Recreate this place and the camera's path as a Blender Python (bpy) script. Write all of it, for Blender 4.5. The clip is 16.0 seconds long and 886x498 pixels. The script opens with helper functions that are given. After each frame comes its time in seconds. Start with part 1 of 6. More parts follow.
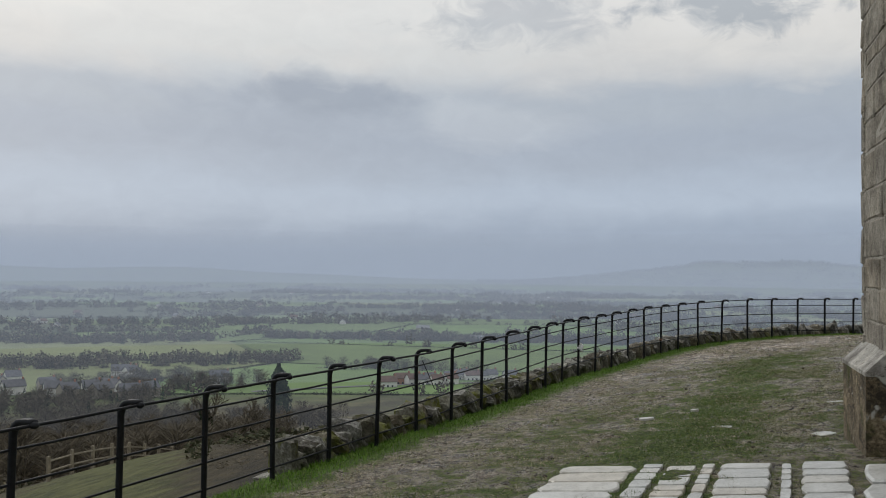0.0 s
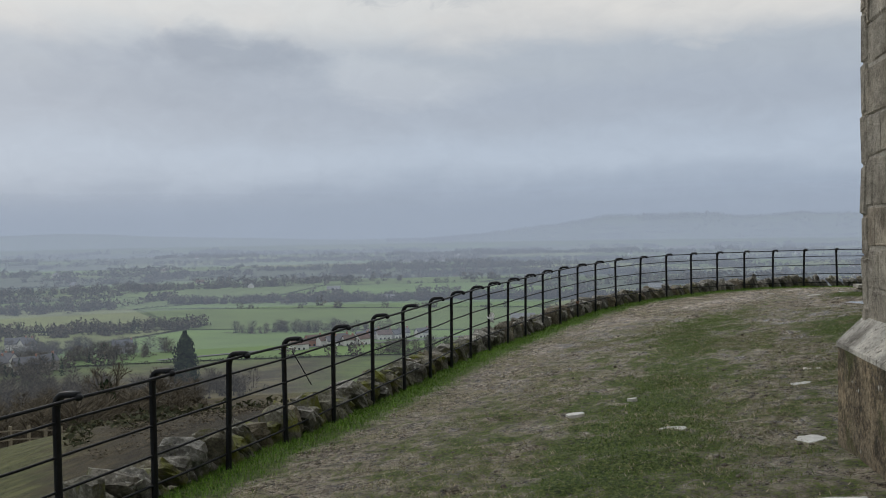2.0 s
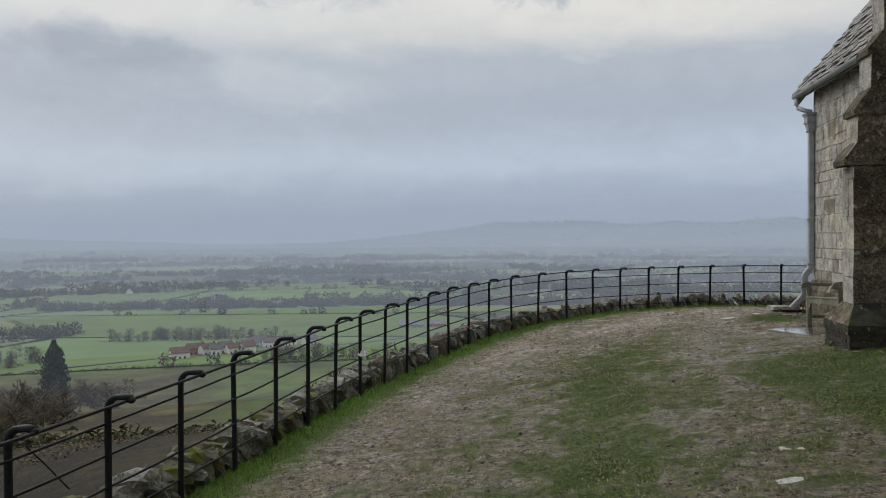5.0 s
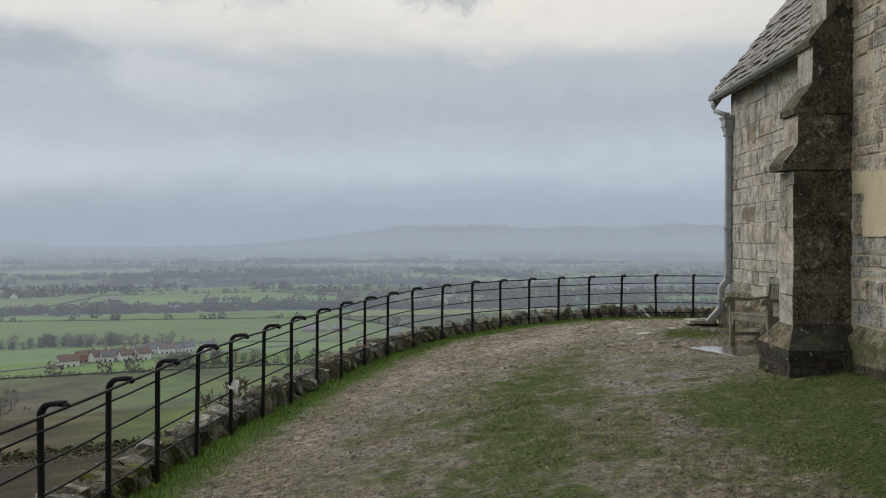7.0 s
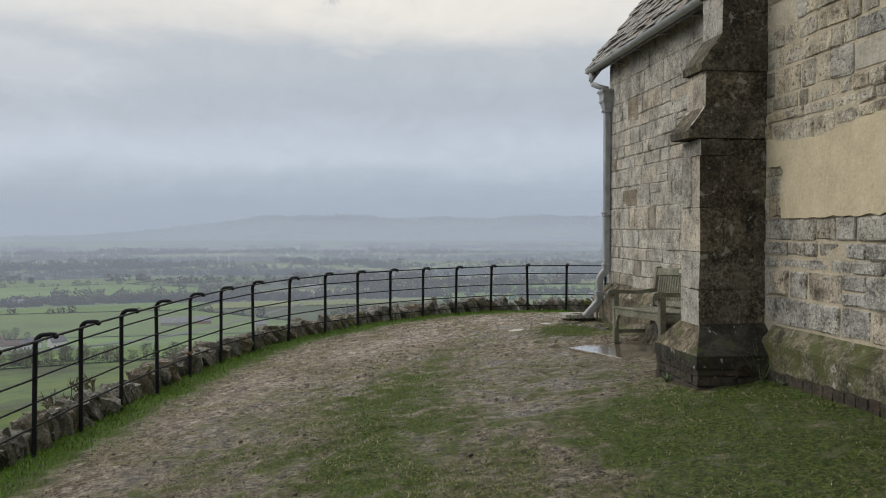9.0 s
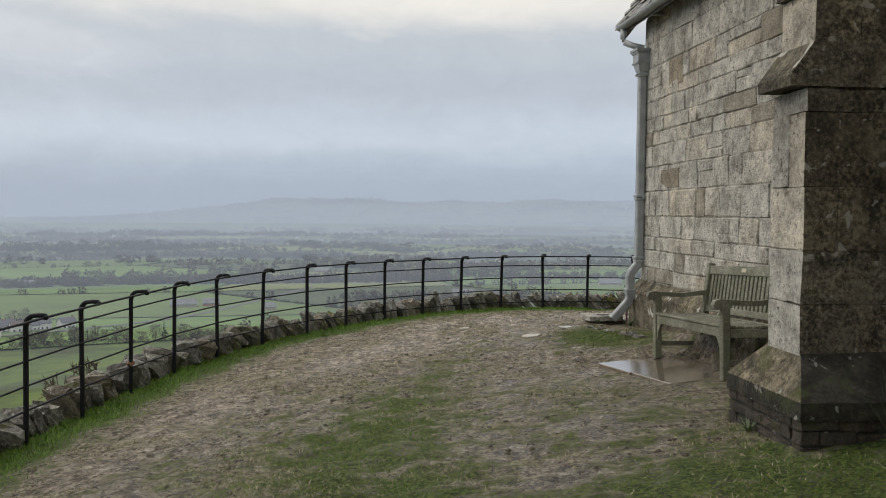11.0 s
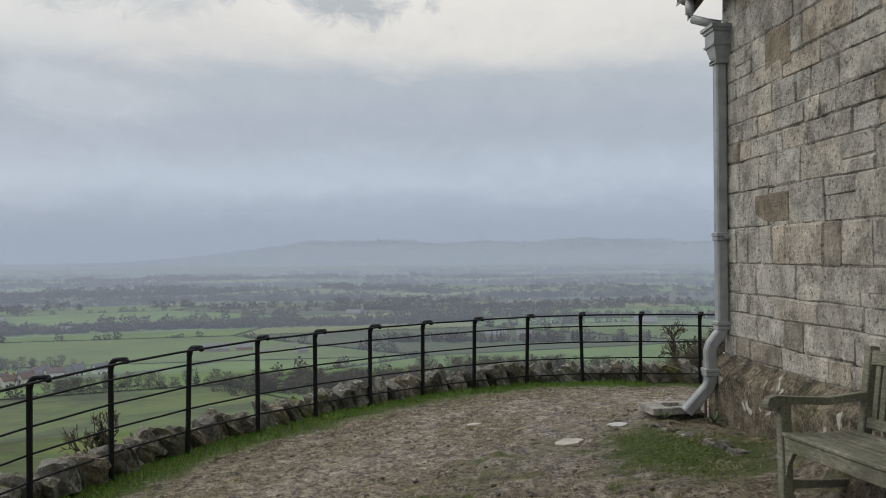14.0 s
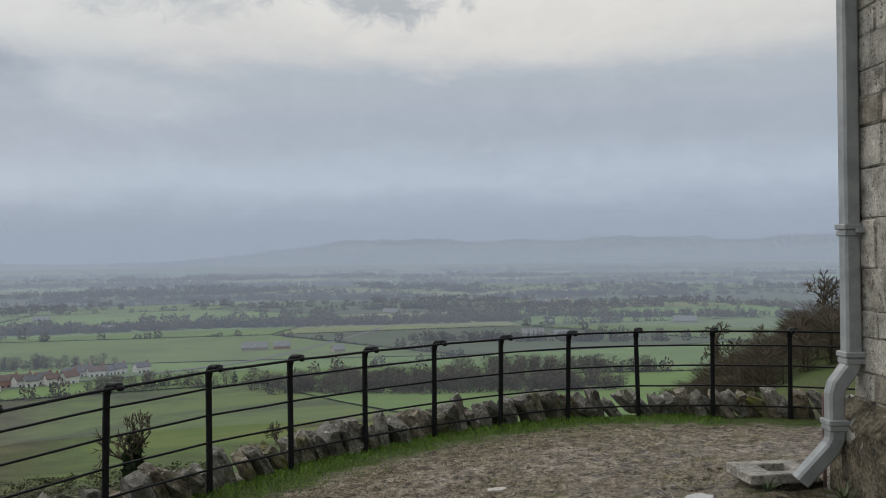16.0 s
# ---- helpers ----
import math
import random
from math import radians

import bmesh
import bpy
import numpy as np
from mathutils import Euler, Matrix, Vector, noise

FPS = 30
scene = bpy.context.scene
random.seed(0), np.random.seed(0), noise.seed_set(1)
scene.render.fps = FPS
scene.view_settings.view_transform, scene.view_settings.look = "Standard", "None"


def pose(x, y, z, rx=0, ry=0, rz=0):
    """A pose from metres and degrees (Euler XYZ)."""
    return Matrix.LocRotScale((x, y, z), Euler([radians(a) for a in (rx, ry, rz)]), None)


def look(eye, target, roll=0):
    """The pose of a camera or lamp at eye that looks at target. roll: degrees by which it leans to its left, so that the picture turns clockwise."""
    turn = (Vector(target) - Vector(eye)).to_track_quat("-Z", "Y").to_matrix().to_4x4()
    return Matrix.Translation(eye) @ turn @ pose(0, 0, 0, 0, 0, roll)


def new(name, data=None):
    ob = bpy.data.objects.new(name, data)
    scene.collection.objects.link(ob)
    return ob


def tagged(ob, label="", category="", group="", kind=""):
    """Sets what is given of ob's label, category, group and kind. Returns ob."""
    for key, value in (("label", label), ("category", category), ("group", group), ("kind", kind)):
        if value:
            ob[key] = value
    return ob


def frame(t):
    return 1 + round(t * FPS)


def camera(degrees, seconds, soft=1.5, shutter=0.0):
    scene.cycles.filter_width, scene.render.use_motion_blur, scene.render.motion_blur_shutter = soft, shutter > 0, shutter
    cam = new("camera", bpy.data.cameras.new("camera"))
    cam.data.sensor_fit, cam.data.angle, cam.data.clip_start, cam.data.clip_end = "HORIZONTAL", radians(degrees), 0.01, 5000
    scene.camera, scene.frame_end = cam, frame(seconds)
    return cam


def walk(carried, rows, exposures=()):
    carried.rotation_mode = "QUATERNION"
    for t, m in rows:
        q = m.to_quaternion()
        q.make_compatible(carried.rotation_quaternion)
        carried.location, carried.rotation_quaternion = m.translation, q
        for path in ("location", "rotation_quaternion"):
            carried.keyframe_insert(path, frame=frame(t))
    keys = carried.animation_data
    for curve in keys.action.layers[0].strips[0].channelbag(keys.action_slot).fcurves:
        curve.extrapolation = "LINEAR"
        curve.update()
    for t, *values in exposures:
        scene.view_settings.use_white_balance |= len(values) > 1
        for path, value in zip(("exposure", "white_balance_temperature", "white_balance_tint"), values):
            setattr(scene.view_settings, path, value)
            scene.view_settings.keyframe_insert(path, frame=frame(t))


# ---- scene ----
cam = camera(56.4, 16.0, 1.0)
PATH = [
    (0, (0.635, -0.008, 1.427), (-0.147, 1.832, 1.483), 0.6),
    (0.5, (0.533, 0.527, 1.423), (-0.178, 2.396, 1.476), -0.2),
    (1, (0.411, 1.003, 1.432), (-0.228, 2.898, 1.442), -0.6),
    (1.5, (0.19, 1.444, 1.439), (-0.377, 3.362, 1.441), -1.7),
    (2, (0.161, 1.941, 1.468), (-0.416, 3.855, 1.424), -0.9),
    (2.5, (0.04, 2.373, 1.471), (-0.5, 4.298, 1.413), -1.2),
    (3, (-0.047, 2.793, 1.48), (-0.568, 4.724, 1.434), -1.2),
    (3.5, (-0.07, 3.133, 1.52), (-0.581, 5.067, 1.491), -1.4),
    (4.5, (-0.191, 3.985, 1.56), (-0.554, 5.951, 1.524), -0.7),
    (6.8, (-0.226, 5.613, 1.653), (-0.377, 7.607, 1.637), -0.1),
    (7, (-0.265, 5.784, 1.648), (-0.353, 7.782, 1.624), -0.0),
    (7.5, (-0.243, 6.174, 1.617), (-0.148, 8.171, 1.574), -0.2),
    (8, (-0.191, 6.573, 1.644), (-0.009, 8.564, 1.585), -0.2),
    (8.5, (-0.157, 7.055, 1.591), (0.053, 9.043, 1.556), -0.3),
    (9, (-0.043, 7.576, 1.583), (0.188, 9.562, 1.535), 0.1),
    (9.2, (-0.026, 7.752, 1.589), (0.212, 9.737, 1.541), 0.4),
    (11.3, (0.356, 9.836, 1.596), (0.547, 11.825, 1.507), 0.6),
    (11.5, (0.402, 10.033, 1.635), (0.571, 12.025, 1.565), 0.6),
    (12, (0.523, 10.584, 1.651), (0.661, 12.579, 1.649), -0.1),
    (12.5, (0.646, 11.084, 1.651), (0.779, 13.08, 1.656), -0.5),
    (13, (0.695, 11.566, 1.653), (0.837, 13.561, 1.656), -0.6),
    (13.5, (0.767, 12.084, 1.656), (0.921, 14.077, 1.678), -0.7),
    (14, (0.936, 12.655, 1.685), (1.067, 14.65, 1.696), -0.4),
    (14.5, (1.049, 13.167, 1.697), (1.186, 15.162, 1.699), -0.3),
    (15, (1.136, 13.7, 1.684), (1.261, 15.697, 1.674), -0.6),
    (15.5, (1.212, 14.249, 1.696), (1.332, 16.245, 1.674), -2.3),
    (16, (1.261, 14.792, 1.704), (1.304, 16.792, 1.713), -0.6),
]
walk(cam, [(t, look(eye, target, roll)) for t, eye, target, roll in PATH], [(0, 0.0, 6500, 10), (4.5, 0.06, 6520, 10), (7.5, 0.16, 6780, 10), (9.2, 0.24, 6800, 10), (11.5, 0.33, 6820, 10), (12.1, 0.1, 6740, 10), (13.5, 0.1, 6640, 10), (16, 0.0, 6580, 10)])

# ---------------------------------------------------------------- sky and light
SUN_AZ, SUN_EL = radians(62), radians(36)


def nd(tree, kind, **inputs):
    n = tree.nodes.new(kind)
    for k, v in inputs.items():
        n.inputs[k.replace("_", " ")].default_value = v
    return n


def ramp(tree, stops, fac, mode="EASE"):
    n = tree.nodes.new("ShaderNodeValToRGB")
    n.color_ramp.interpolation = mode
    el = n.color_ramp.elements
    while len(el) < len(stops):
        el.new(0.5)
    for e, (p, c) in zip(el, stops):
        e.position, e.color = p, (*c, 1) if len(c) == 3 else c
    tree.links.new(fac, n.inputs[0])
    return n.outputs[0]


def math_node(tree, op, a, b=None, clamp=False):
    n = tree.nodes.new("ShaderNodeMath")
    n.operation, n.use_clamp = op, clamp
    for i, v in enumerate((a, b)):
        if v is None:
            continue
        if isinstance(v, (int, float)):
            n.inputs[i].default_value = v
        else:
            tree.links.new(v, n.inputs[i])
    return n.outputs[0]


def mixc(tree, fac, a, b, mode="MIX"):
    n = tree.nodes.new("ShaderNodeMix")
    n.data_type, n.blend_type = "RGBA", mode
    for sock, v in ((n.inputs[0], fac), (n.inputs[6], a), (n.inputs[7], b)):
        if isinstance(v, (int, float)):
            sock.default_value = v
        elif isinstance(v, tuple):
            sock.default_value = (*v, 1) if len(v) == 3 else v
        else:
            tree.links.new(v, sock)
    return n.outputs[2]


def noise_of(tree, vec, scale, detail=4, rough=0.55, dist=0.0):
    n = nd(tree, "ShaderNodeTexNoise", Scale=scale, Detail=detail, Roughness=rough, Distortion=dist)
    tree.links.new(vec, n.inputs["Vector"])
    return n.outputs["Fac"]


world = bpy.data.worlds.new("overcast_sky")
scene.world = world
world.use_nodes = True
wt = world.node_tree
wt.nodes.clear()
tc = wt.nodes.new("ShaderNodeTexCoord")
D = tc.outputs["Generated"]
sky = wt.nodes.new("ShaderNodeTexSky")
sky.sky_type, sky.sun_disc = "NISHITA", False
sky.sun_elevation, sky.sun_rotation, sky.air_density, sky.dust_density = SUN_EL, -SUN_AZ, 1.0, 4.0
sep = wt.nodes.new("ShaderNodeSeparateXYZ")
wt.links.new(D, sep.inputs[0])


def stretched(sx, sz, loc=(0, 0, 0)):
    m = wt.nodes.new("ShaderNodeMapping")
    m.inputs["Scale"].default_value = (sx, sx, sz)
    m.inputs["Location"].default_value = loc
    wt.links.new(D, m.inputs["Vector"])
    return m.outputs[0]


def blob(az, el, w, h, wob):
    """A soft cloud patch round a direction (degrees), its outline broken by wob."""
    a = math_node(wt, "ARCTAN2", math_node(wt, "MULTIPLY", sep.outputs[0], -1.0), sep.outputs[1])
    da = math_node(wt, "DIVIDE", math_node(wt, "SUBTRACT", a, radians(az)), radians(w))
    de = math_node(wt, "DIVIDE", math_node(wt, "SUBTRACT", sep.outputs[2], math.sin(radians(el))), radians(h))
    r = math_node(wt, "SQRT", math_node(wt, "ADD", math_node(wt, "MULTIPLY", da, da), math_node(wt, "MULTIPLY", de, de)))
    return math_node(wt, "MULTIPLY", math_node(wt, "SUBTRACT", 1.0, math_node(wt, "ADD", r, wob)), 1.6, True)


n_big = noise_of(wt, stretched(2.2, 7.0, (3.1, 0.4, 0.2)), 1.6, 4, 0.5)
n_med = noise_of(wt, stretched(5.0, 14.0, (0.7, 2.2, 0.0)), 2.0, 6, 0.55, 0.4)
n_puff = noise_of(wt, stretched(6.0, 11.0, (2.0, 1.4, 0.6)), 2.6, 5, 0.5, 0.2)
n_fine = noise_of(wt, stretched(9.0, 14.0, (5.0, 1.0, 0.0)), 2.4, 8, 0.6, 0.8)
lift = math_node(wt, "ADD", sep.outputs[2], math_node(wt, "MULTIPLY", math_node(wt, "SUBTRACT", n_big, 0.5), 0.05))
lift = math_node(wt, "ADD", lift, math_node(wt, "MULTIPLY", math_node(wt, "SUBTRACT", n_med, 0.5), 0.045))
clouds = ramp(wt, [(0.0, (0.325, 0.395, 0.495)), (0.04, (0.375, 0.448, 0.56)), (0.09, (0.475, 0.553, 0.665)), (0.15, (0.415, 0.472, 0.56)),
                   (0.20, (0.455, 0.508, 0.575)), (0.25, (0.68, 0.685, 0.68)), (0.30, (0.80, 0.795, 0.775)), (0.42, (0.80, 0.81, 0.81)), (1.0, (0.907, 0.960, 0.990))], lift, "EASE")
wob = math_node(wt, "MULTIPLY", math_node(wt, "SUBTRACT", n_fine, 0.5), 2.4)
wob2 = math_node(wt, "MULTIPLY", math_node(wt, "SUBTRACT", n_med, 0.5), 2.0)
clouds = mixc(wt, math_node(wt, "MULTIPLY", blob(20.0, 10.2, 8, 1.9, wob2), 0.32), clouds, (0.649, 0.690, 0.730))
wob3 = math_node(wt, "MULTIPLY", math_node(wt, "SUBTRACT", n_puff, 0.5), 1.9)
clouds = mixc(wt, math_node(wt, "MULTIPLY", blob(34, 10.4, 12, 3.0, wob3), 0.75), clouds, (0.39, 0.445, 0.53))
clouds = mixc(wt, math_node(wt, "MULTIPLY", blob(31, 11.9, 6.5, 1.8, wob3), 0.8), clouds, (0.345, 0.395, 0.47))
clouds = mixc(wt, math_node(wt, "MULTIPLY", blob(36, 16.5, 26, 4.0, wob2), 0.45), clouds, (0.707, 0.740, 0.745))
clouds = mixc(wt, math_node(wt, "MULTIPLY", blob(-8, 15.2, 22, 3.0, wob2), 0.6), clouds, (0.80, 0.785, 0.75))
clouds = mixc(wt, math_node(wt, "MULTIPLY", blob(3.5, 18.0, 7, 2.9, wob), 0.75), clouds, (0.382, 0.430, 0.480))
clouds = mixc(wt, math_node(wt, "MULTIPLY", blob(18, 17.2, 7, 2.2, wob), 0.6), clouds, (0.439, 0.480, 0.530))
clouds = mixc(wt, 0.3, clouds, mixc(wt, 1.0, clouds, ramp(wt, [(0.3, (0.9, 0.9, 0.91)), (0.7, (1.1, 1.1, 1.09))], n_fine, "LINEAR"), "MULTIPLY"))
skymix = mixc(wt, 0.93, mixc(wt, 1.0, sky.outputs[0], (0.1, 0.1, 0.1), "MULTIPLY"), clouds)
bg = nd(wt, "ShaderNodeBackground", Strength=0.95)
wt.links.new(skymix, bg.inputs[0])
wo = wt.nodes.new("ShaderNodeOutputWorld")
wt.links.new(bg.outputs[0], wo.inputs[0])

sun = new("sun", bpy.data.lights.new("sun", "SUN"))
sun.data.energy, sun.data.angle, sun.data.color = 0.9, radians(35), (1.0, 0.97, 0.92)
sun.matrix_world = look((-math.sin(SUN_AZ) * 40, 14 + math.cos(SUN_AZ) * 40, 40 * math.tan(SUN_EL)), (0, 14, 0))

# ---------------------------------------------------------------- materials
MATS = {}


def material(name, build):
    m = bpy.data.materials.new(name)
    m.use_nodes = True
    t = m.node_tree
    t.nodes.clear()
    out = t.nodes.new("ShaderNodeOutputMaterial")
    b = t.nodes.new("ShaderNodeBsdfPrincipled")
    t.links.new(b.outputs[0], out.inputs[0])
    geo = t.nodes.new("ShaderNodeNewGeometry")
    oi = t.nodes.new("ShaderNodeObjectInfo")
    build(t, b, geo.outputs["Position"], oi.outputs["Random"], geo)
    MATS[name] = m
    return m


def put(t, v, sock):
    if isinstance(v, (int, float)):
        sock.default_value = v
    elif isinstance(v, tuple):
        sock.default_value = (*v, 1) if len(v) == 3 else v
    else:
        t.links.new(v, sock)


def bump(t, b, height, strength=0.4, dist=0.01):
    n = nd(t, "ShaderNodeBump", Strength=strength, Distance=dist)
    t.links.new(height, n.inputs["Height"])
    t.links.new(n.outputs[0], b.inputs["Normal"])


def stone_material(name, light, mid, dark, stain=(0.05, 0.048, 0.042), stain_at=0.62, moss=None, moss_at=0.6, rough=0.9, lichen=0.0, vary=0.35, spec=0.3, bumpy=1.0, pits=0.0, lscale=17, tight=1.0, wet=0.0):
    def build(t, b, P, R, geo):
        off = t.nodes.new("ShaderNodeVectorMath")
        off.operation = "ADD"
        mul = t.nodes.new("ShaderNodeVectorMath")
        mul.operation = "SCALE"
        mul.inputs[0].default_value = (37.0, 11.0, 23.0)
        t.links.new(R, mul.inputs["Scale"])
        t.links.new(P, off.inputs[0])
        t.links.new(mul.outputs[0], off.inputs[1])
        big = noise_of(t, P, 0.9, 5, 0.6, 0.3)
        med = noise_of(t, P, 5.5, 7, 0.65, 0.4)
        fin = noise_of(t, off.outputs[0], 38, 6, 0.7)
        c = ramp(t, [(0.5 - 0.14 * tight, dark), (0.5, mid), (0.5 + 0.13 * tight, light)], math_node(t, "ADD", math_node(t, "MULTIPLY", fin, 0.45), math_node(t, "MULTIPLY", med, 0.55)), "LINEAR")
        tint = ramp(t, [(0.0, (0.72, 0.70, 0.68)), (0.35, (0.9, 0.9, 0.9)), (0.7, (1.0, 0.98, 0.94)), (0.88, (0.95, 0.82, 0.66)), (1.0, (1.08, 1.06, 1.04))], R, "LINEAR")
        c = mixc(t, vary * 2, c, mixc(t, 1.0, c, tint, "MULTIPLY"))
        s1 = ramp(t, [(stain_at - 0.05, (0, 0, 0)), (stain_at + 0.13, (1, 1, 1))], math_node(t, "ADD", math_node(t, "MULTIPLY", big, 0.55), math_node(t, "MULTIPLY", med, 0.45)), "LINEAR")
        c = mixc(t, math_node(t, "MULTIPLY", s1, 0.8), c, stain)
        if pits:
            wv = noise_of(t, P, 3.0, 8, 0.72, 0.2)
            c = mixc(t, 0.9, c, mixc(t, 1.0, c, ramp(t, [(0.36, (0.52, 0.50, 0.48)), (0.5, (0.97, 0.97, 0.97)), (0.64, (1.28, 1.26, 1.23))], wv, "LINEAR"), "MULTIPLY"))
            pv = noise_of(t, P, 24, 5, 0.75, 0.2)
            p1 = ramp(t, [(0.56, (0, 0, 0)), (0.63, (1, 1, 1))], pv, "LINEAR")
            c = mixc(t, math_node(t, "MULTIPLY", p1, pits), c, (0.07, 0.062, 0.05))
        if lichen:
            lv = noise_of(t, P, lscale, 4, 0.5, 0.6)
            l1 = ramp(t, [(0.63, (0, 0, 0)), (0.67, (1, 1, 1))], lv, "LINEAR")
            c = mixc(t, math_node(t, "MULTIPLY", l1, lichen), c, (0.52, 0.51, 0.46))
        if moss:
            mv = noise_of(t, off.outputs[0], 3.2, 6, 0.65, 0.3)
            m1 = ramp(t, [(moss_at - 0.04, (0, 0, 0)), (moss_at + 0.07, (1, 1, 1))], mv, "LINEAR")
            c = mixc(t, math_node(t, "MULTIPLY", m1, 0.85), c, moss)
        put(t, c, b.inputs["Base Color"])
        b.inputs["Roughness"].default_value = rough
        b.inputs["Specular IOR Level"].default_value = spec
        b.inputs["Coat Weight"].default_value = wet
        b.inputs["Coat Roughness"].default_value = 0.16
        pit = noise_of(t, off.outputs[0], 14, 8, 0.7, 0.5)
        bump(t, b, math_node(t, "ADD", math_node(t, "MULTIPLY", pit, 1.0), math_node(t, "MULTIPLY", fin, 0.5)), bumpy, 0.03)
    return material(name, build)


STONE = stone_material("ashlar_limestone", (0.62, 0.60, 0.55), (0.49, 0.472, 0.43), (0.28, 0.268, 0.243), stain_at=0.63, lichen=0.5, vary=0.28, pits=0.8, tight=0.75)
JOINT = stone_material("weathered_open_joint", (0.52, 0.50, 0.45), (0.34, 0.325, 0.29), (0.09, 0.085, 0.074), tight=0.5)
STONE_PALE = stone_material("porch_limestone", (0.42, 0.385, 0.33), (0.30, 0.275, 0.23), (0.15, 0.135, 0.112), stain_at=0.63, pits=0.5, vary=0.2)
JAMBSTONE = stone_material("brown_jamb_stone", (0.46, 0.40, 0.31), (0.33, 0.28, 0.215), (0.17, 0.145, 0.11), stain_at=0.62)
BROWNSTONE = stone_material("brown_ironstone", (0.38, 0.33, 0.255), (0.27, 0.235, 0.182), (0.14, 0.122, 0.096), stain_at=0.66, pits=0.6)
RUBBLE = stone_material("coursed_rubble", (0.68, 0.64, 0.545), (0.54, 0.505, 0.42), (0.27, 0.25, 0.208), stain_at=0.60, lichen=0.5, vary=0.4, pits=0.8, tight=0.7)
GREYBLOCK = stone_material("grey_weathered_block", (0.66, 0.65, 0.615), (0.46, 0.45, 0.42), (0.17, 0.168, 0.158), stain_at=0.59, lichen=0.6, vary=0.4, pits=0.8, tight=0.7)
NAVEMORTAR = stone_material("cream_lime_mortar", (0.62, 0.59, 0.505), (0.52, 0.492, 0.415), (0.34, 0.318, 0.265), stain_at=0.64, bumpy=0.6)
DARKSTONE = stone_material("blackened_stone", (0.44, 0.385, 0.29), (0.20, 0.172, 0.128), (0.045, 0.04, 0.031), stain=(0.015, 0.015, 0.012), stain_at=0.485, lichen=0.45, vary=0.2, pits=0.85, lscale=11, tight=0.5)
NEARBLACK = stone_material("black_damp_stone", (0.095, 0.09, 0.07), (0.028, 0.027, 0.021), (0.010, 0.010, 0.008), stain_at=0.54, moss=(0.05, 0.065, 0.02), moss_at=0.62, lichen=0.5, pits=0.5, lscale=9, rough=0.7)
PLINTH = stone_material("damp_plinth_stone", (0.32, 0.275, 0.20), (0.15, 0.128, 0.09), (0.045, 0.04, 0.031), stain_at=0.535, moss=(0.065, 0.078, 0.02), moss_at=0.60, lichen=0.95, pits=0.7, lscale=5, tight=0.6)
WALLSTONE = stone_material("dry_wall_stone", (0.46, 0.45, 0.41), (0.21, 0.204, 0.18), (0.055, 0.052, 0.045), stain_at=0.56, moss=(0.10, 0.105, 0.02), moss_at=0.60, rough=0.6, vary=0.6, lichen=0.8, pits=0.7)
MOSSWALL = stone_material("mossy_wall_stone", (0.34, 0.33, 0.28), (0.16, 0.155, 0.12), (0.045, 0.043, 0.035), stain_at=0.58, moss=(0.15, 0.16, 0.018), moss_at=0.545, rough=0.75, vary=0.4, lichen=0.3, pits=0.6)
MORTAR = stone_material("lime_mortar", (0.60, 0.57, 0.505), (0.46, 0.432, 0.378), (0.25, 0.234, 0.202), stain_at=0.62)
PLASTER = stone_material("lime_render_patch", (0.66, 0.575, 0.415), (0.575, 0.50, 0.355), (0.46, 0.395, 0.28), stain_at=0.72, bumpy=0.25)
PAVING = stone_material("wet_pale_paving", (0.62, 0.62, 0.60), (0.50, 0.50, 0.48), (0.33, 0.325, 0.30), stain=(0.2, 0.19, 0.16), stain_at=0.66, rough=0.35, spec=0.5, bumpy=0.3)
SLAB = stone_material("wet_concrete_slab", (0.25, 0.215, 0.18), (0.165, 0.14, 0.115), (0.08, 0.068, 0.055), stain=(0.13, 0.10, 0.07), stain_at=0.5, rough=0.10, spec=0.7, bumpy=0.03, wet=1.0)
SLATE = stone_material("stone_slate", (0.36, 0.345, 0.325), (0.19, 0.182, 0.17), (0.06, 0.057, 0.053), stain_at=0.6, lichen=0.6, rough=0.4, vary=0.6, spec=0.5)
MOSSY = stone_material("mossy_plinth_stone", (0.36, 0.33, 0.24), (0.20, 0.185, 0.13), (0.06, 0.056, 0.042), stain_at=0.56, moss=(0.085, 0.10, 0.03), moss_at=0.53, lichen=0.7, pits=0.7, lscale=9, tight=0.6)
BRICK = stone_material("dark_brick", (0.12, 0.10, 0.082), (0.07, 0.06, 0.05), (0.032, 0.028, 0.025), stain_at=0.6, moss=(0.05, 0.06, 0.015), moss_at=0.62)


def wood(t, b, P, R, geo):
    m = t.nodes.new("ShaderNodeMapping")
    m.inputs["Scale"].default_value = (9, 2.0, 9)
    t.links.new(P, m.inputs["Vector"])
    g = noise_of(t, m.outputs[0], 9, 7, 0.65, 0.6)
    g2 = noise_of(t, P, 4, 5, 0.6)
    c = ramp(t, [(0.34, (0.06, 0.058, 0.04)), (0.5, (0.135, 0.132, 0.095)), (0.66, (0.30, 0.295, 0.235))], math_node(t, "ADD", math_node(t, "MULTIPLY", g, 0.6), math_node(t, "MULTIPLY", g2, 0.4)), "LINEAR")
    c = mixc(t, ramp(t, [(0.5, (0, 0, 0)), (0.7, (0.55, 0.55, 0.55))], noise_of(t, P, 7, 5, 0.6), "LINEAR"), c, (0.10, 0.115, 0.045))
    put(t, c, b.inputs["Base Color"])
    b.inputs["Roughness"].default_value = 0.7
    bump(t, b, g, 0.5, 0.004)


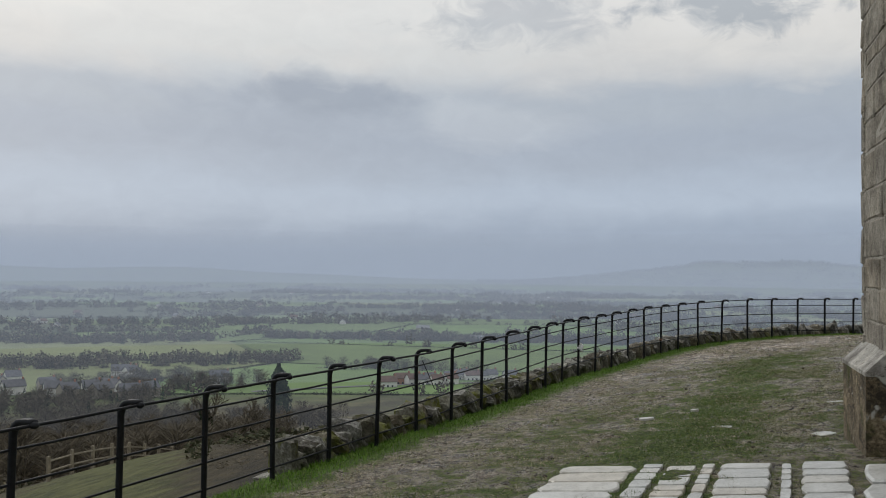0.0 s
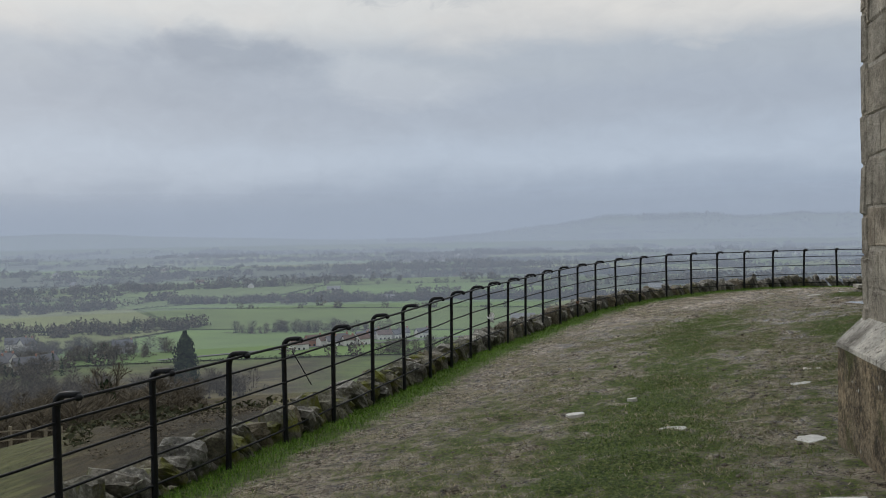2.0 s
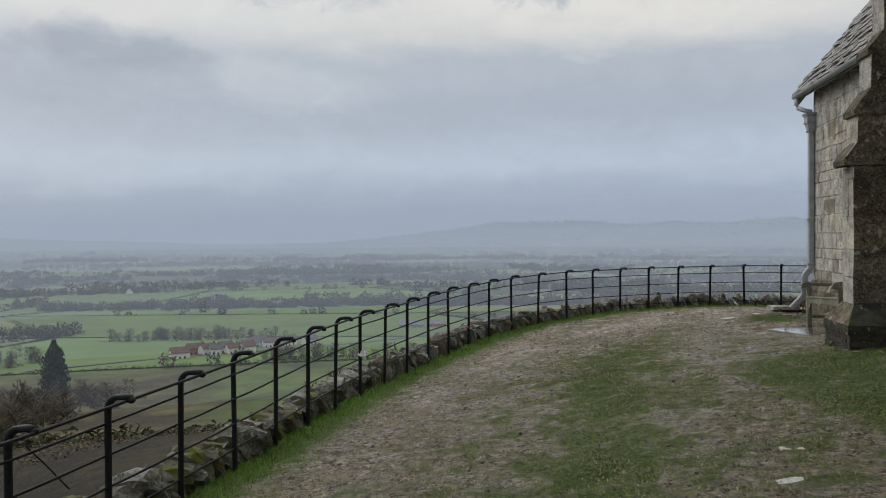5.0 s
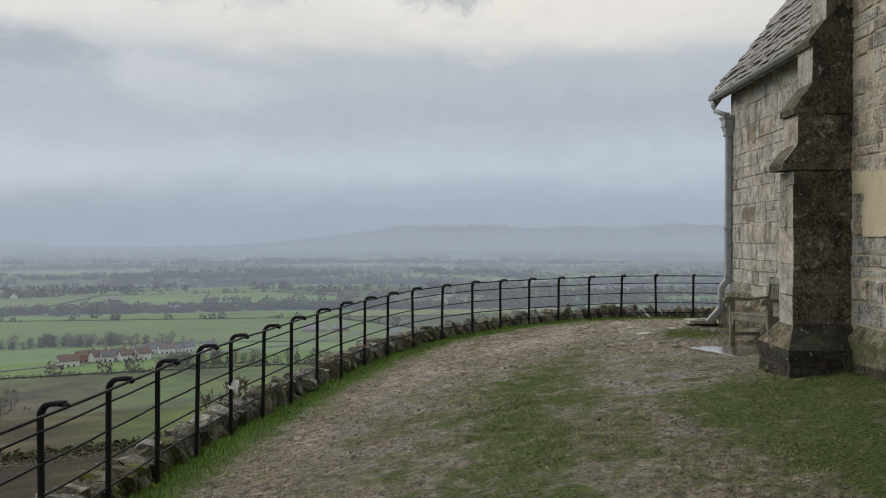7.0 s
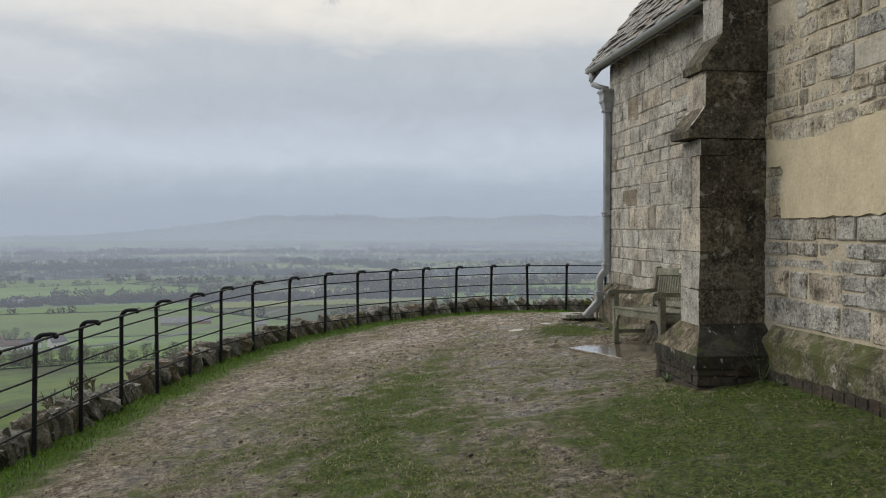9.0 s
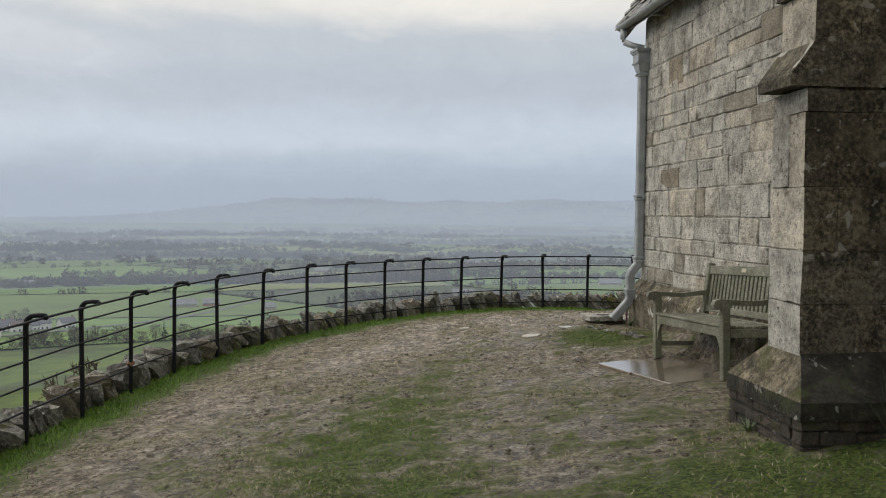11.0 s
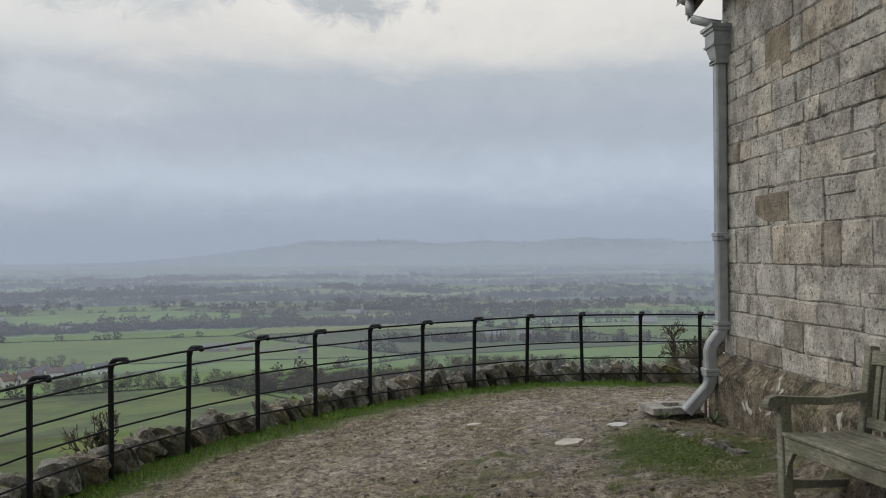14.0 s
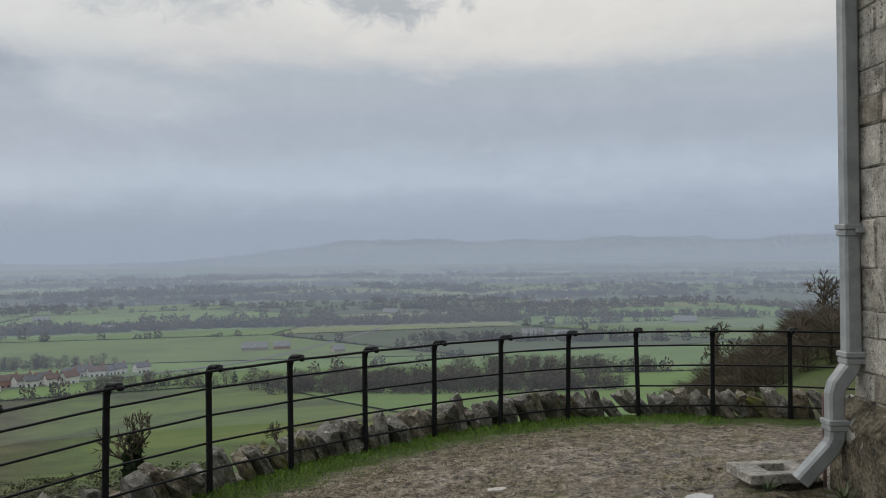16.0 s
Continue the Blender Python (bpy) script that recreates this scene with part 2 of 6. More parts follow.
def iron(t, b, P, R, geo):
    n = noise_of(t, P, 30, 5, 0.6)
    put(t, ramp(t, [(0.3, (0.006, 0.0065, 0.008)), (0.62, (0.012, 0.013, 0.015)), (0.8, (0.03, 0.028, 0.025))], n, "LINEAR"), b.inputs["Base Color"])
    put(t, ramp(t, [(0.3, (0.36, 0.36, 0.36)), (0.7, (0.6, 0.6, 0.6))], n, "LINEAR"), b.inputs["Roughness"])
    b.inputs["Specular IOR Level"].default_value = 0.18
    bump(t, b, n, 0.3, 0.003)


def pipe_paint(t, b, P, R, geo):
    n = noise_of(t, P, 7, 6, 0.6)
    n2 = noise_of(t, P, 60, 4, 0.6)
    c = ramp(t, [(0.3, (0.22, 0.235, 0.24)), (0.6, (0.33, 0.345, 0.35))], n, "LINEAR")
    put(t, mixc(t, ramp(t, [(0.62, (0, 0, 0)), (0.75, (0.5, 0.5, 0.5))], n2, "LINEAR"), c, (0.2, 0.18, 0.15)), b.inputs["Base Color"])
    b.inputs["Roughness"].default_value = 0.38
    bump(t, b, n2, 0.1, 0.002)


def plain(col, rough, scale=20, amp=0.35, bumpy=0.3):
    def build(t, b, P, R, geo):
        n = noise_of(t, P, scale, 5, 0.6)
        lo, hi = tuple(v * (1 - amp) for v in col), tuple(min(1, v * (1 + amp)) for v in col)
        put(t, ramp(t, [(0.3, lo), (0.7, hi)], n, "LINEAR"), b.inputs["Base Color"])
        b.inputs["Roughness"].default_value = rough
        bump(t, b, n, bumpy, 0.01)
    return build


WOOD, IRON, PIPE = material("weathered_teak", wood), material("black_painted_iron", iron), material("grey_gutter_paint", pipe_paint)
DARKVOID = material("porch_shadow_plaster", plain((0.22, 0.2, 0.17), 0.9))
CLOTH = material("white_cloth", plain((0.62, 0.62, 0.60), 0.9, 40, 0.2))
RUSTY = material("brown_twine", plain((0.14, 0.075, 0.045), 0.9, 40, 0.3))
CABLE = material("red_brown_cable", plain((0.16, 0.09, 0.08), 0.5, 30, 0.2, 0.05))
BRASS = material("dull_brass", plain((0.45, 0.40, 0.28), 0.4, 30, 0.2, 0.05))


def ground_build(t, b, P, R, geo):
    big = noise_of(t, P, 0.8, 5, 0.6, 0.3)
    med = noise_of(t, P, 3.2, 6, 0.65, 0.5)
    fin = noise_of(t, P, 34, 8, 0.75, 0.4)
    hue = noise_of(t, P, 60, 4, 0.6)
    clod = noise_of(t, P, 11, 6, 0.65, 0.5)
    mud = ramp(t, [(0.41, (0.026, 0.020, 0.014)), (0.455, (0.115, 0.091, 0.065)), (0.525, (0.285, 0.235, 0.175)), (0.60, (0.56, 0.485, 0.385))], math_node(t, "ADD", math_node(t, "ADD", math_node(t, "MULTIPLY", fin, 0.42), math_node(t, "MULTIPLY", hue, 0.14)), math_node(t, "MULTIPLY", clod, 0.44)), "LINEAR")
    at = t.nodes.new("ShaderNodeAttribute")
    at.attribute_name = "turf"
    mud = mixc(t, ramp(t, [(0.0, (1, 1, 1)), (0.30, (0, 0, 0))], at.outputs["Fac"], "LINEAR"), mud, mixc(t, 1.0, mud, (1.4, 1.38, 1.4), "MULTIPLY"))
    grass = ramp(t, [(0.41, (0.020, 0.038, 0.006)), (0.5, (0.070, 0.112, 0.016)), (0.59, (0.165, 0.20, 0.052))], fin, "LINEAR")
    f = math_node(t, "ADD", at.outputs["Fac"], math_node(t, "MULTIPLY", math_node(t, "SUBTRACT", med, 0.5), 2.3))
    f = math_node(t, "ADD", f, math_node(t, "MULTIPLY", math_node(t, "SUBTRACT", fin, 0.5), 2.0))
    c = mixc(t, ramp(t, [(0.30, (0, 0, 0)), (0.72, (1, 1, 1))], f, "LINEAR"), mud, grass)
    # wild hill grass and plain pasture beyond the wall
    far = t.nodes.new("ShaderNodeAttribute")
    far.attribute_name = "hill"
    hb = noise_of(t, P, 0.035, 6, 0.6, 0.5)
    hm = noise_of(t, P, 1.1, 8, 0.75)
    hill = ramp(t, [(0.42, (0.022, 0.017, 0.009)), (0.5, (0.056, 0.044, 0.022)), (0.58, (0.115, 0.098, 0.044))], math_node(t, "ADD", math_node(t, "MULTIPLY", hb, 0.6), math_node(t, "MULTIPLY", hm, 0.4)), "LINEAR")
    c = mixc(t, far.outputs["Fac"], c, hill)
    past = t.nodes.new("ShaderNodeAttribute")
    past.attribute_name = "pasture"
    pn = noise_of(t, P, 0.008, 7, 0.7, 0.8)
    pc = ramp(t, [(0.38, (0.045, 0.055, 0.022)), (0.46, (0.065, 0.095, 0.027)), (0.50, (0.085, 0.125, 0.03)), (0.58, (0.11, 0.145, 0.035)), (0.64, (0.06, 0.06, 0.03))], pn, "LINEAR")
    c = mixc(t, past.outputs["Fac"], c, pc)
    pad_ = t.nodes.new("ShaderNodeAttribute")
    pad_.attribute_name = "paddock"
    c = mixc(t, pad_.outputs["Fac"], c, ramp(t, [(0.40, (0.045, 0.052, 0.016)), (0.60, (0.115, 0.115, 0.04))], hm, "LINEAR"))
    put(t, c, b.inputs["Base Color"])
    wet = ramp(t, [(0.32, (0.22, 0.22, 0.22)), (0.55, (0.85, 0.85, 0.85))], math_node(t, "ADD", math_node(t, "MULTIPLY", med, 0.5), math_node(t, "MULTIPLY", f, 0.5)), "LINEAR")
    put(t, mixc(t, far.outputs["Fac"], wet, (0.95, 0.95, 0.95)), b.inputs["Roughness"])
    b.inputs["Specular IOR Level"].default_value = 0.35
    bump(t, b, math_node(t, "ADD", fin, math_node(t, "MULTIPLY", clod, 0.8)), 1.0, 0.055)


GROUND = material("muddy_turf", ground_build)


def island_mat(name, stops, rough=0.8, spec=0.2, trans=0.0):
    def build(t, b, P, R, geo):
        c = ramp(t, stops, geo.outputs["Random Per Island"], "LINEAR")
        n = noise_of(t, P, 0.4, 4, 0.6)
        put(t, mixc(t, 0.5, c, mixc(t, 1.0, c, ramp(t, [(0.3, (0.6, 0.6, 0.6)), (0.7, (1.3, 1.3, 1.3))], n, "LINEAR"), "MULTIPLY")), b.inputs["Base Color"])
        b.inputs["Roughness"].default_value = rough
        b.inputs["Specular IOR Level"].default_value = spec
    return material(name, build)


GRASS = island_mat("lush_grass_blade", [(0.0, (0.05, 0.11, 0.008)), (0.5, (0.105, 0.215, 0.016)), (0.93, (0.16, 0.28, 0.034)), (1.0, (0.26, 0.25, 0.11))], 0.55)
OLIVEGRASS = island_mat("church_turf_blade", [(0.0, (0.036, 0.075, 0.007)), (0.5, (0.078, 0.138, 0.015)), (0.8, (0.125, 0.18, 0.028)), (1.0, (0.26, 0.225, 0.11))], 0.6)
DRYGRASS = island_mat("trodden_grass_blade", [(0.0, (0.06, 0.07, 0.016)), (0.4, (0.12, 0.125, 0.035)), (0.6, (0.24, 0.20, 0.12)), (1.0, (0.47, 0.405, 0.285))], 0.6)
BARE = island_mat("bare_winter_twigs", [(0.0, (0.062, 0.054, 0.043)), (0.6, (0.11, 0.094, 0.070)), (1.0, (0.165, 0.138, 0.096))], 0.9, 0.1)
EVERGREEN = island_mat("dark_evergreen", [(0.0, (0.012, 0.022, 0.012)), (0.7, (0.025, 0.04, 0.02)), (1.0, (0.045, 0.055, 0.025))], 0.8, 0.1)
IVY = island_mat("hedge_green", [(0.0, (0.035, 0.04, 0.022)), (0.6, (0.06, 0.064, 0.035)), (1.0, (0.095, 0.085, 0.05))], 0.85, 0.1)
FIELD = [material("field_" + n, plain(c, 0.95, 0.02, 0.22, 0.0)) for n, c in
         (("bright", (0.092, 0.158, 0.030)), ("mid", (0.090, 0.138, 0.033)), ("olive", (0.124, 0.148, 0.043)), ("pale", (0.142, 0.165, 0.060)), ("plough", (0.085, 0.070, 0.046)), ("dull", (0.048, 0.066, 0.026)))]
HOUSEWALL = [material("house_" + n, plain(c, 0.85, 0.5, 0.1, 0.0)) for n, c in (("white_render", (0.62, 0.61, 0.585)), ("cream_render", (0.32, 0.29, 0.24)), ("brick", (0.3, 0.15, 0.1)))]
ROOFTILE = [material("roof_" + n, plain(c, 0.8, 0.6, 0.25, 0.0)) for n, c in (("tile", (0.13, 0.085, 0.07)), ("slate", (0.11, 0.11, 0.12)), ("sheet", (0.2, 0.205, 0.21)))]
GLASSDARK = material("dark_window", plain((0.03, 0.033, 0.04), 0.2, 1, 0.2, 0.0))
ROADGREY = material("wet_road", plain((0.075, 0.075, 0.075), 0.7, 0.3, 0.15, 0.0))


# ---------------------------------------------------------------- mesh helpers
def mesh_of(name, verts, faces, mat, smooth=False):
    me = bpy.data.meshes.new(name)
    me.from_pydata([tuple(v) for v in verts], [], [tuple(f) for f in faces])
    if mat:
        me.materials.append(mat)
    if smooth:
        me.polygons.foreach_set("use_smooth", [True] * len(me.polygons))
    me.update()
    return me


def thing(name, label, category, loc=(0, 0, 0), rz=0.0, group="", kind=""):
    ob = new(name)
    ob.matrix_world = pose(*loc, 0, 0, rz)
    return tagged(ob, label, category, group, kind)


def part_mesh(name, me, parent, loc=(0, 0, 0), rot=(0, 0, 0), label=""):
    ob = new(name, me)
    ob.parent = parent
    ob.matrix_basis = pose(*loc, *rot)
    if label:
        ob["label"] = label
    return ob


def part(name, bm, mat, parent, label="", smooth=False):
    me = bpy.data.meshes.new(name)
    bm.to_mesh(me)
    bm.free()
    me.materials.append(mat)
    if smooth:
        me.polygons.foreach_set("use_smooth", [True] * len(me.polygons))
    ob = new(name, me)
    if parent:
        ob.parent = parent
    if label:
        ob["label"] = label
    return ob


def add_box(bm, x0, x1, y0, y1, z0, z1, bevel=0.0, m=None):
    vs = [bm.verts.new((x, y, z)) for z in (z0, z1) for y in (y0, y1) for x in (x0, x1)]
    fs = [bm.faces.new([vs[i] for i in f]) for f in ((0, 2, 3, 1), (4, 5, 7, 6), (0, 1, 5, 4), (2, 6, 7, 3), (0, 4, 6, 2), (1, 3, 7, 5))]
    if bevel:
        es = list({e for f in fs for e in f.edges})
        r = bmesh.ops.bevel(bm, geom=es, offset=bevel, segments=1, affect="EDGES", profile=0.5)
        vs = list({v for f in r["faces"] for v in f.verts} | {v for v in vs if v.is_valid})
    if m is not None:
        bmesh.ops.transform(bm, matrix=m, verts=[v for v in vs if v.is_valid])
    return vs


def box_bm(*a, bevel=0.0, m=None):
    bm = bmesh.new()
    add_box(bm, *a, bevel=bevel, m=m)
    return bm


def tube_arrays(pts, radii, sides=8, flat=1.0):
    """Verts and faces of a tube along pts; flat squeezes it in its binormal."""
    V, F = [], []
    n = len(pts)
    for i, p in enumerate(pts):
        a, b = Vector(pts[max(0, i - 1)]), Vector(pts[min(n - 1, i + 1)])
        d = (b - a).normalized()
        up = Vector((0, 0, 1)) if abs(d.z) < 0.95 else Vector((0, 1, 0))
        s = d.cross(up).normalized()
        u = s.cross(d)
        for k in range(sides):
            an = 2 * math.pi * (k + 0.5) / sides
            V.append(Vector(p) + s * math.cos(an) * radii[i] + u * math.sin(an) * radii[i] * flat)
        if i:
            for k in range(sides):
                k2 = (k + 1) % sides
                F.append(((i - 1) * sides + k, (i - 1) * sides + k2, i * sides + k2, i * sides + k))
    F.append(tuple(reversed(range(sides))))
    F.append(tuple((n - 1) * sides + k for k in range(sides)))
    return V, F


def merge(chunks):
    V, F, o = [], [], 0
    for v, f in chunks:
        V += list(v)
        F += [tuple(i + o for i in q) for q in f]
        o += len(v)
    return V, F


# ---------------------------------------------------------------- the hilltop and the land below
def catmull(pts, n):
    out = []
    for i in range(1, len(pts) - 2):
        p0, p1, p2, p3 = (np.array(p, float) for p in pts[i - 1:i + 3])
        for k in range(n):
            t = k / n
            out.append(0.5 * (2 * p1 + (p2 - p0) * t + (2 * p0 - 5 * p1 + 4 * p2 - p3) * t * t + (3 * p1 - p0 - 3 * p2 + p3) * t ** 3))
    out.append(np.array(pts[-2], float))
    return np.array(out)


FENCE_CTRL = [(-3.9, -6.0), (-3.8, -3.0), (-3.7, 1.0), (-3.55, 4.5), (-3.3, 7.6), (-3.0, 10.7), (-2.79, 14.06), (-2.24, 17.27), (-1.37, 19.8),
              (0.19, 21.68), (2.1, 22.95), (3.6, 23.2), (5.2, 22.9), (7.0, 21.9), (8.4, 20.4)]
FENCE = catmull(FENCE_CTRL, 40)
BACK = np.array([(9.4, 18.5), (11.0, 14.0), (12.0, 6.0), (11.0, -4.0), (6.0, -11.0), (0.0, -12.0), (-3.6, -8.0)])
RIM = np.vstack([FENCE, BACK])
FENCE_S = np.concatenate([[0], np.cumsum(np.hypot(*np.diff(FENCE, axis=0).T))])
S0 = FENCE_S[np.argmin(np.hypot(FENCE[:, 0] + 2.79, FENCE[:, 1] - 14.06))]


def fence_point(s):
    return np.array([np.interp(s, FENCE_S, FENCE[:, 0]), np.interp(s, FENCE_S, FENCE[:, 1])])


def fence_inward(s):
    d = fence_point(s + 0.1) - fence_point(s - 0.1)
    d /= np.hypot(*d)
    return np.array([d[1], -d[0]])


def smooth01(x):
    x = np.clip(x, 0, 1)
    return x * x * (3 - 2 * x)


def fence_z(s):
    return -0.36 + 0.36 * smooth01((s - S0 - 1.0) / 10.5)


def _rim(x, y, step):
    n = len(FENCE)
    fi = np.unique(np.r_[np.arange(0, n, step), n - 1])
    A = np.vstack([FENCE[fi], BACK])
    arc0 = np.r_[FENCE_S[fi], np.full(len(BACK), FENCE_S[-1])]
    B = np.roll(A, -1, axis=0)
    gain = np.where(np.arange(len(A)) < len(fi) - 1, 1.0, 0.0)
    D, L2 = B - A, ((B - A) ** 2).sum(1) + 1e-12
    out_d, out_s = np.empty(len(x)), np.empty(len(x))
    for c in range(0, len(x), 20000):
        px, py = x[c:c + 20000, None], y[c:c + 20000, None]
        t = np.clip(((px - A[:, 0]) * D[:, 0] + (py - A[:, 1]) * D[:, 1]) / L2, 0, 1)
        d2 = (px - A[:, 0] - t * D[:, 0]) ** 2 + (py - A[:, 1] - t * D[:, 1]) ** 2
        k = d2.argmin(1)
        rows_ = np.arange(len(k))
        dist = np.sqrt(d2[rows_, k])
        cross = ((A[:, 1] > py) != (B[:, 1] > py)) & (px < D[:, 0] * (py - A[:, 1]) / (D[:, 1] + 1e-12) + A[:, 0])
        inside = cross.sum(1) % 2 == 1
        out_d[c:c + 20000] = np.where(inside, dist, -dist)
        out_s[c:c + 20000] = arc0[k] + t[rows_, k] * np.sqrt(L2[k]) * gain[k]
    return out_d, out_s


def rim_distance(x, y):
    """Signed distance to the rim (inside positive) and the arc length of the nearest fence point."""
    x, y = np.atleast_1d(np.asarray(x, float)), np.atleast_1d(np.asarray(y, float))
    far = np.hypot(x - 2, y - 8) > 60
    d, s_ = np.empty(len(x)), np.empty(len(x))
    for mask, step in ((far, 60), (~far, 8)):
        if mask.any():
            d[mask], s_[mask] = _rim(x[mask], y[mask], step)
    return d, s_


def hill_z(x, y, out):
    """Height of the land outside the rim at distance out from it."""
    r = np.hypot(x, y - 14)
    az = np.degrees(np.arctan2(-x, y - 14))
    z = -0.9 - 69 * (1 - np.exp(-(out / 210.0) ** 1.1)) - 0.6 * smooth01(out / 3.0)
    z = z + 1.6 * np.exp(-((out - 34) / 22) ** 2 - ((az - 54) / 16) ** 2)
    z = z + 19 * np.exp(-((out - 122) / 62) ** 2 - ((az + 28) / 10) ** 2)
    z = z + 30 * smooth01((r - 2000) / 2800) ** 1.2
    w = smooth01((18 - az) / 14) * smooth01((az + 75) / 30)
    ridge = 62 + 9 * np.sin(az * 0.42 + 0.9) + 6 * np.sin(az * 1.05 + 2.0) + 2.5 * np.sin(az * 2.6)
    z = z + w * (ridge + 45) * smooth01((r - 3860) / 800)
    wl = smooth01((az - 22) / 20)
    z = z + wl * (50 + 8 * np.sin(az * 0.5)) * smooth01((r - 3860) / 800)
    return z


def ground_z(x, y, bumps=True):
    d, s = rim_distance(x, y)
    x, y = np.atleast_1d(np.asarray(x, float)), np.atleast_1d(np.asarray(y, float))
    zf = fence_z(s)
    slope = 0.118 - 0.07 * smooth01((y - 14.3) / 5.6) + 0.012 * np.exp(-((y - 12.5) / 2.5) ** 2)
    inner = zf + np.minimum(d, 6.5) * slope
    outer = zf + hill_z(x, y, np.maximum(-d - 0.45, 0))
    k = smooth01((d + 0.5) / 0.35)
    return outer * (1 - k) + inner * k, d, s


def gz(x, y):
    return float(ground_z(x, y)[0][0])


def graded(lo, hi, step, far_lo, far_hi, grow=1.11):
    a = list(np.arange(lo, hi + 1e-6, step))
    s, v = step, a[-1]
    while v < far_hi:
        s *= grow
        v += s
        a.append(v)
    s, v = step, a[0]
    while v > far_lo:
        s *= grow
        v -= s
        a.insert(0, v)
    return np.array(a)


gx, gy = graded(-4.2, 4.4, 0.075, -4750, 4750), graded(1.0, 24.0, 0.075, -4750, 4750)
X, Y = np.meshgrid(gx, gy)
cx, cy = X, Y - 14
rinf, rr = np.maximum(np.abs(cx), np.abs(cy)), np.hypot(cx, cy) + 1e-9
f = 1 + (np.minimum(rinf / rr, 1) - 1) * smooth01((rinf - 60) / 200)
f = f * np.minimum(1, 4790 / (rr * f))
X, Y = cx * f, cy * f + 14
GZ, GD, GS = ground_z(X.ravel(), Y.ravel())


def lumps(x, y, scale, seed):
    return np.array([noise.noise((a * scale + seed, b * scale - seed, seed * 1.7)) for a, b in zip(x, y)])


near = (GD > -0.2) & (np.abs(X.ravel()) < 4.6) & (Y.ravel() > 0.5) & (Y.ravel() < 24.5)
xs, ys = X.ravel()[near], Y.ravel()[near]
path_mask = np.clip(1 - np.abs(GD[near] - 2.6) / 2.4, 0, 1)
GZ[near] += (lumps(xs, ys, 1.3, 3.0) * 0.03 + lumps(xs, ys, 4.2, 9.0) * 0.026 + lumps(xs, ys, 8.5, 5.0) * 0.022) * (0.45 + 0.75 * path_mask)
nx, ny = len(gx), len(gy)
idx = np.arange(nx * ny).reshape(ny, nx)
quads = np.stack([idx[:-1, :-1], idx[:-1, 1:], idx[1:, 1:], idx[1:, :-1]], -1).reshape(-1, 4)
gm = bpy.data.meshes.new("ground")
gm.vertices.add(nx * ny)
gm.vertices.foreach_set("co", np.stack([X.ravel(), Y.ravel(), GZ], -1).ravel())
gm.loops.add(quads.size)
gm.loops.foreach_set("vertex_index", quads.ravel())
gm.polygons.add(len(quads))
gm.polygons.foreach_set("loop_start", np.arange(len(quads)) * 4)
gm.polygons.foreach_set("use_smooth", np.ones(len(quads), bool))
gm.update(calc_edges=True)


def turf_amount(x, y, d):
    """How grassy the hilltop is: lush along the fence and by the church, worn to mud on the trodden line."""
    strip = 1.3 * np.exp(-(np.maximum(d, 0) / 0.46) ** 2)
    church = 0.86 * (1 - smooth01((y - 13.5) / 1.1)) * smooth01((x - 1.3 + 0.5 * smooth01((y - 10) / 3) - 0.9 * smooth01((y - 13) / 3)) / 0.9) * (1 - smooth01((y - 17.6) / 2.2) * 0.55)
    church = church + 1.25 * np.exp(-((x - 3.2) / 0.6) ** 2 - ((y - 18.75) / 0.95) ** 2)
    middle = 0.38 * np.exp(-((d - 3.0) / 0.5) ** 2) * (1 - smooth01((y - 16.5) / 5) * 0.6)
    base = 0.38 + 0.10 * smooth01((11.5 - y) / 3) - 0.36 * smooth01((y - 14.5) / 5.0) - 0.24 * np.exp(-((d - 0.95) / 0.4) ** 2)
    return np.clip(np.maximum(np.maximum(strip, church), base + middle), -0.6, 1.3)


def paddock(x, y, d):
    """The grazed paddock on the near side of the timber fence."""
    turn = np.degrees(np.arctan2(-x, y))
    a, b = np.array((-33.0, 30.0)), np.array((-39.5, 47.5))
    side = ((x - a[0]) * (b[1] - a[1]) - (y - a[1]) * (b[0] - a[0])) / np.hypot(*(b - a))
    return smooth01((turn - 39) / 1.5) * smooth01((-d - 9) / 5) * smooth01((side + 0.8) / 1.2)


for nm, vals in (("turf", turf_amount(X.ravel(), Y.ravel(), GD)), ("hill", smooth01((-GD - 0.1) / 0.3)), ("paddock", paddock(X.ravel(), Y.ravel(), GD)), ("pasture", np.maximum(smooth01((-GD - 330) / 120), smooth01((-GD - 45) / 40) * smooth01((29 - np.degrees(np.arctan2(-X.ravel(), Y.ravel() - 14))) / 6)))):
    gm.attributes.new(nm, "FLOAT", "POINT").data.foreach_set("value", vals.astype(np.float32))
gm.materials.append(GROUND)
ground = tagged(new("ground", gm), "muddy trodden hilltop turf falling to a wide green valley", "ground", kind="structure")


# ---------------------------------------------------------------- distance haze over the valley, added as glowing shells
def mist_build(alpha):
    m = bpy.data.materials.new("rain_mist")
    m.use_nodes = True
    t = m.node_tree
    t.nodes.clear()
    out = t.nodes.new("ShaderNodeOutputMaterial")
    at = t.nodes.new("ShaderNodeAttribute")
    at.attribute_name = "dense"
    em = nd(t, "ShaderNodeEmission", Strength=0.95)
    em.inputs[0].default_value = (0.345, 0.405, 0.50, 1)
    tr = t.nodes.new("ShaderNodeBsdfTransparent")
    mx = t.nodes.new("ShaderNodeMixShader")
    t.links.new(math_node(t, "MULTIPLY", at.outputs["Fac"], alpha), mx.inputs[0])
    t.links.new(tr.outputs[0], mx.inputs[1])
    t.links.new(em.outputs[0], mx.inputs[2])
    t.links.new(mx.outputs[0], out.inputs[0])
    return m


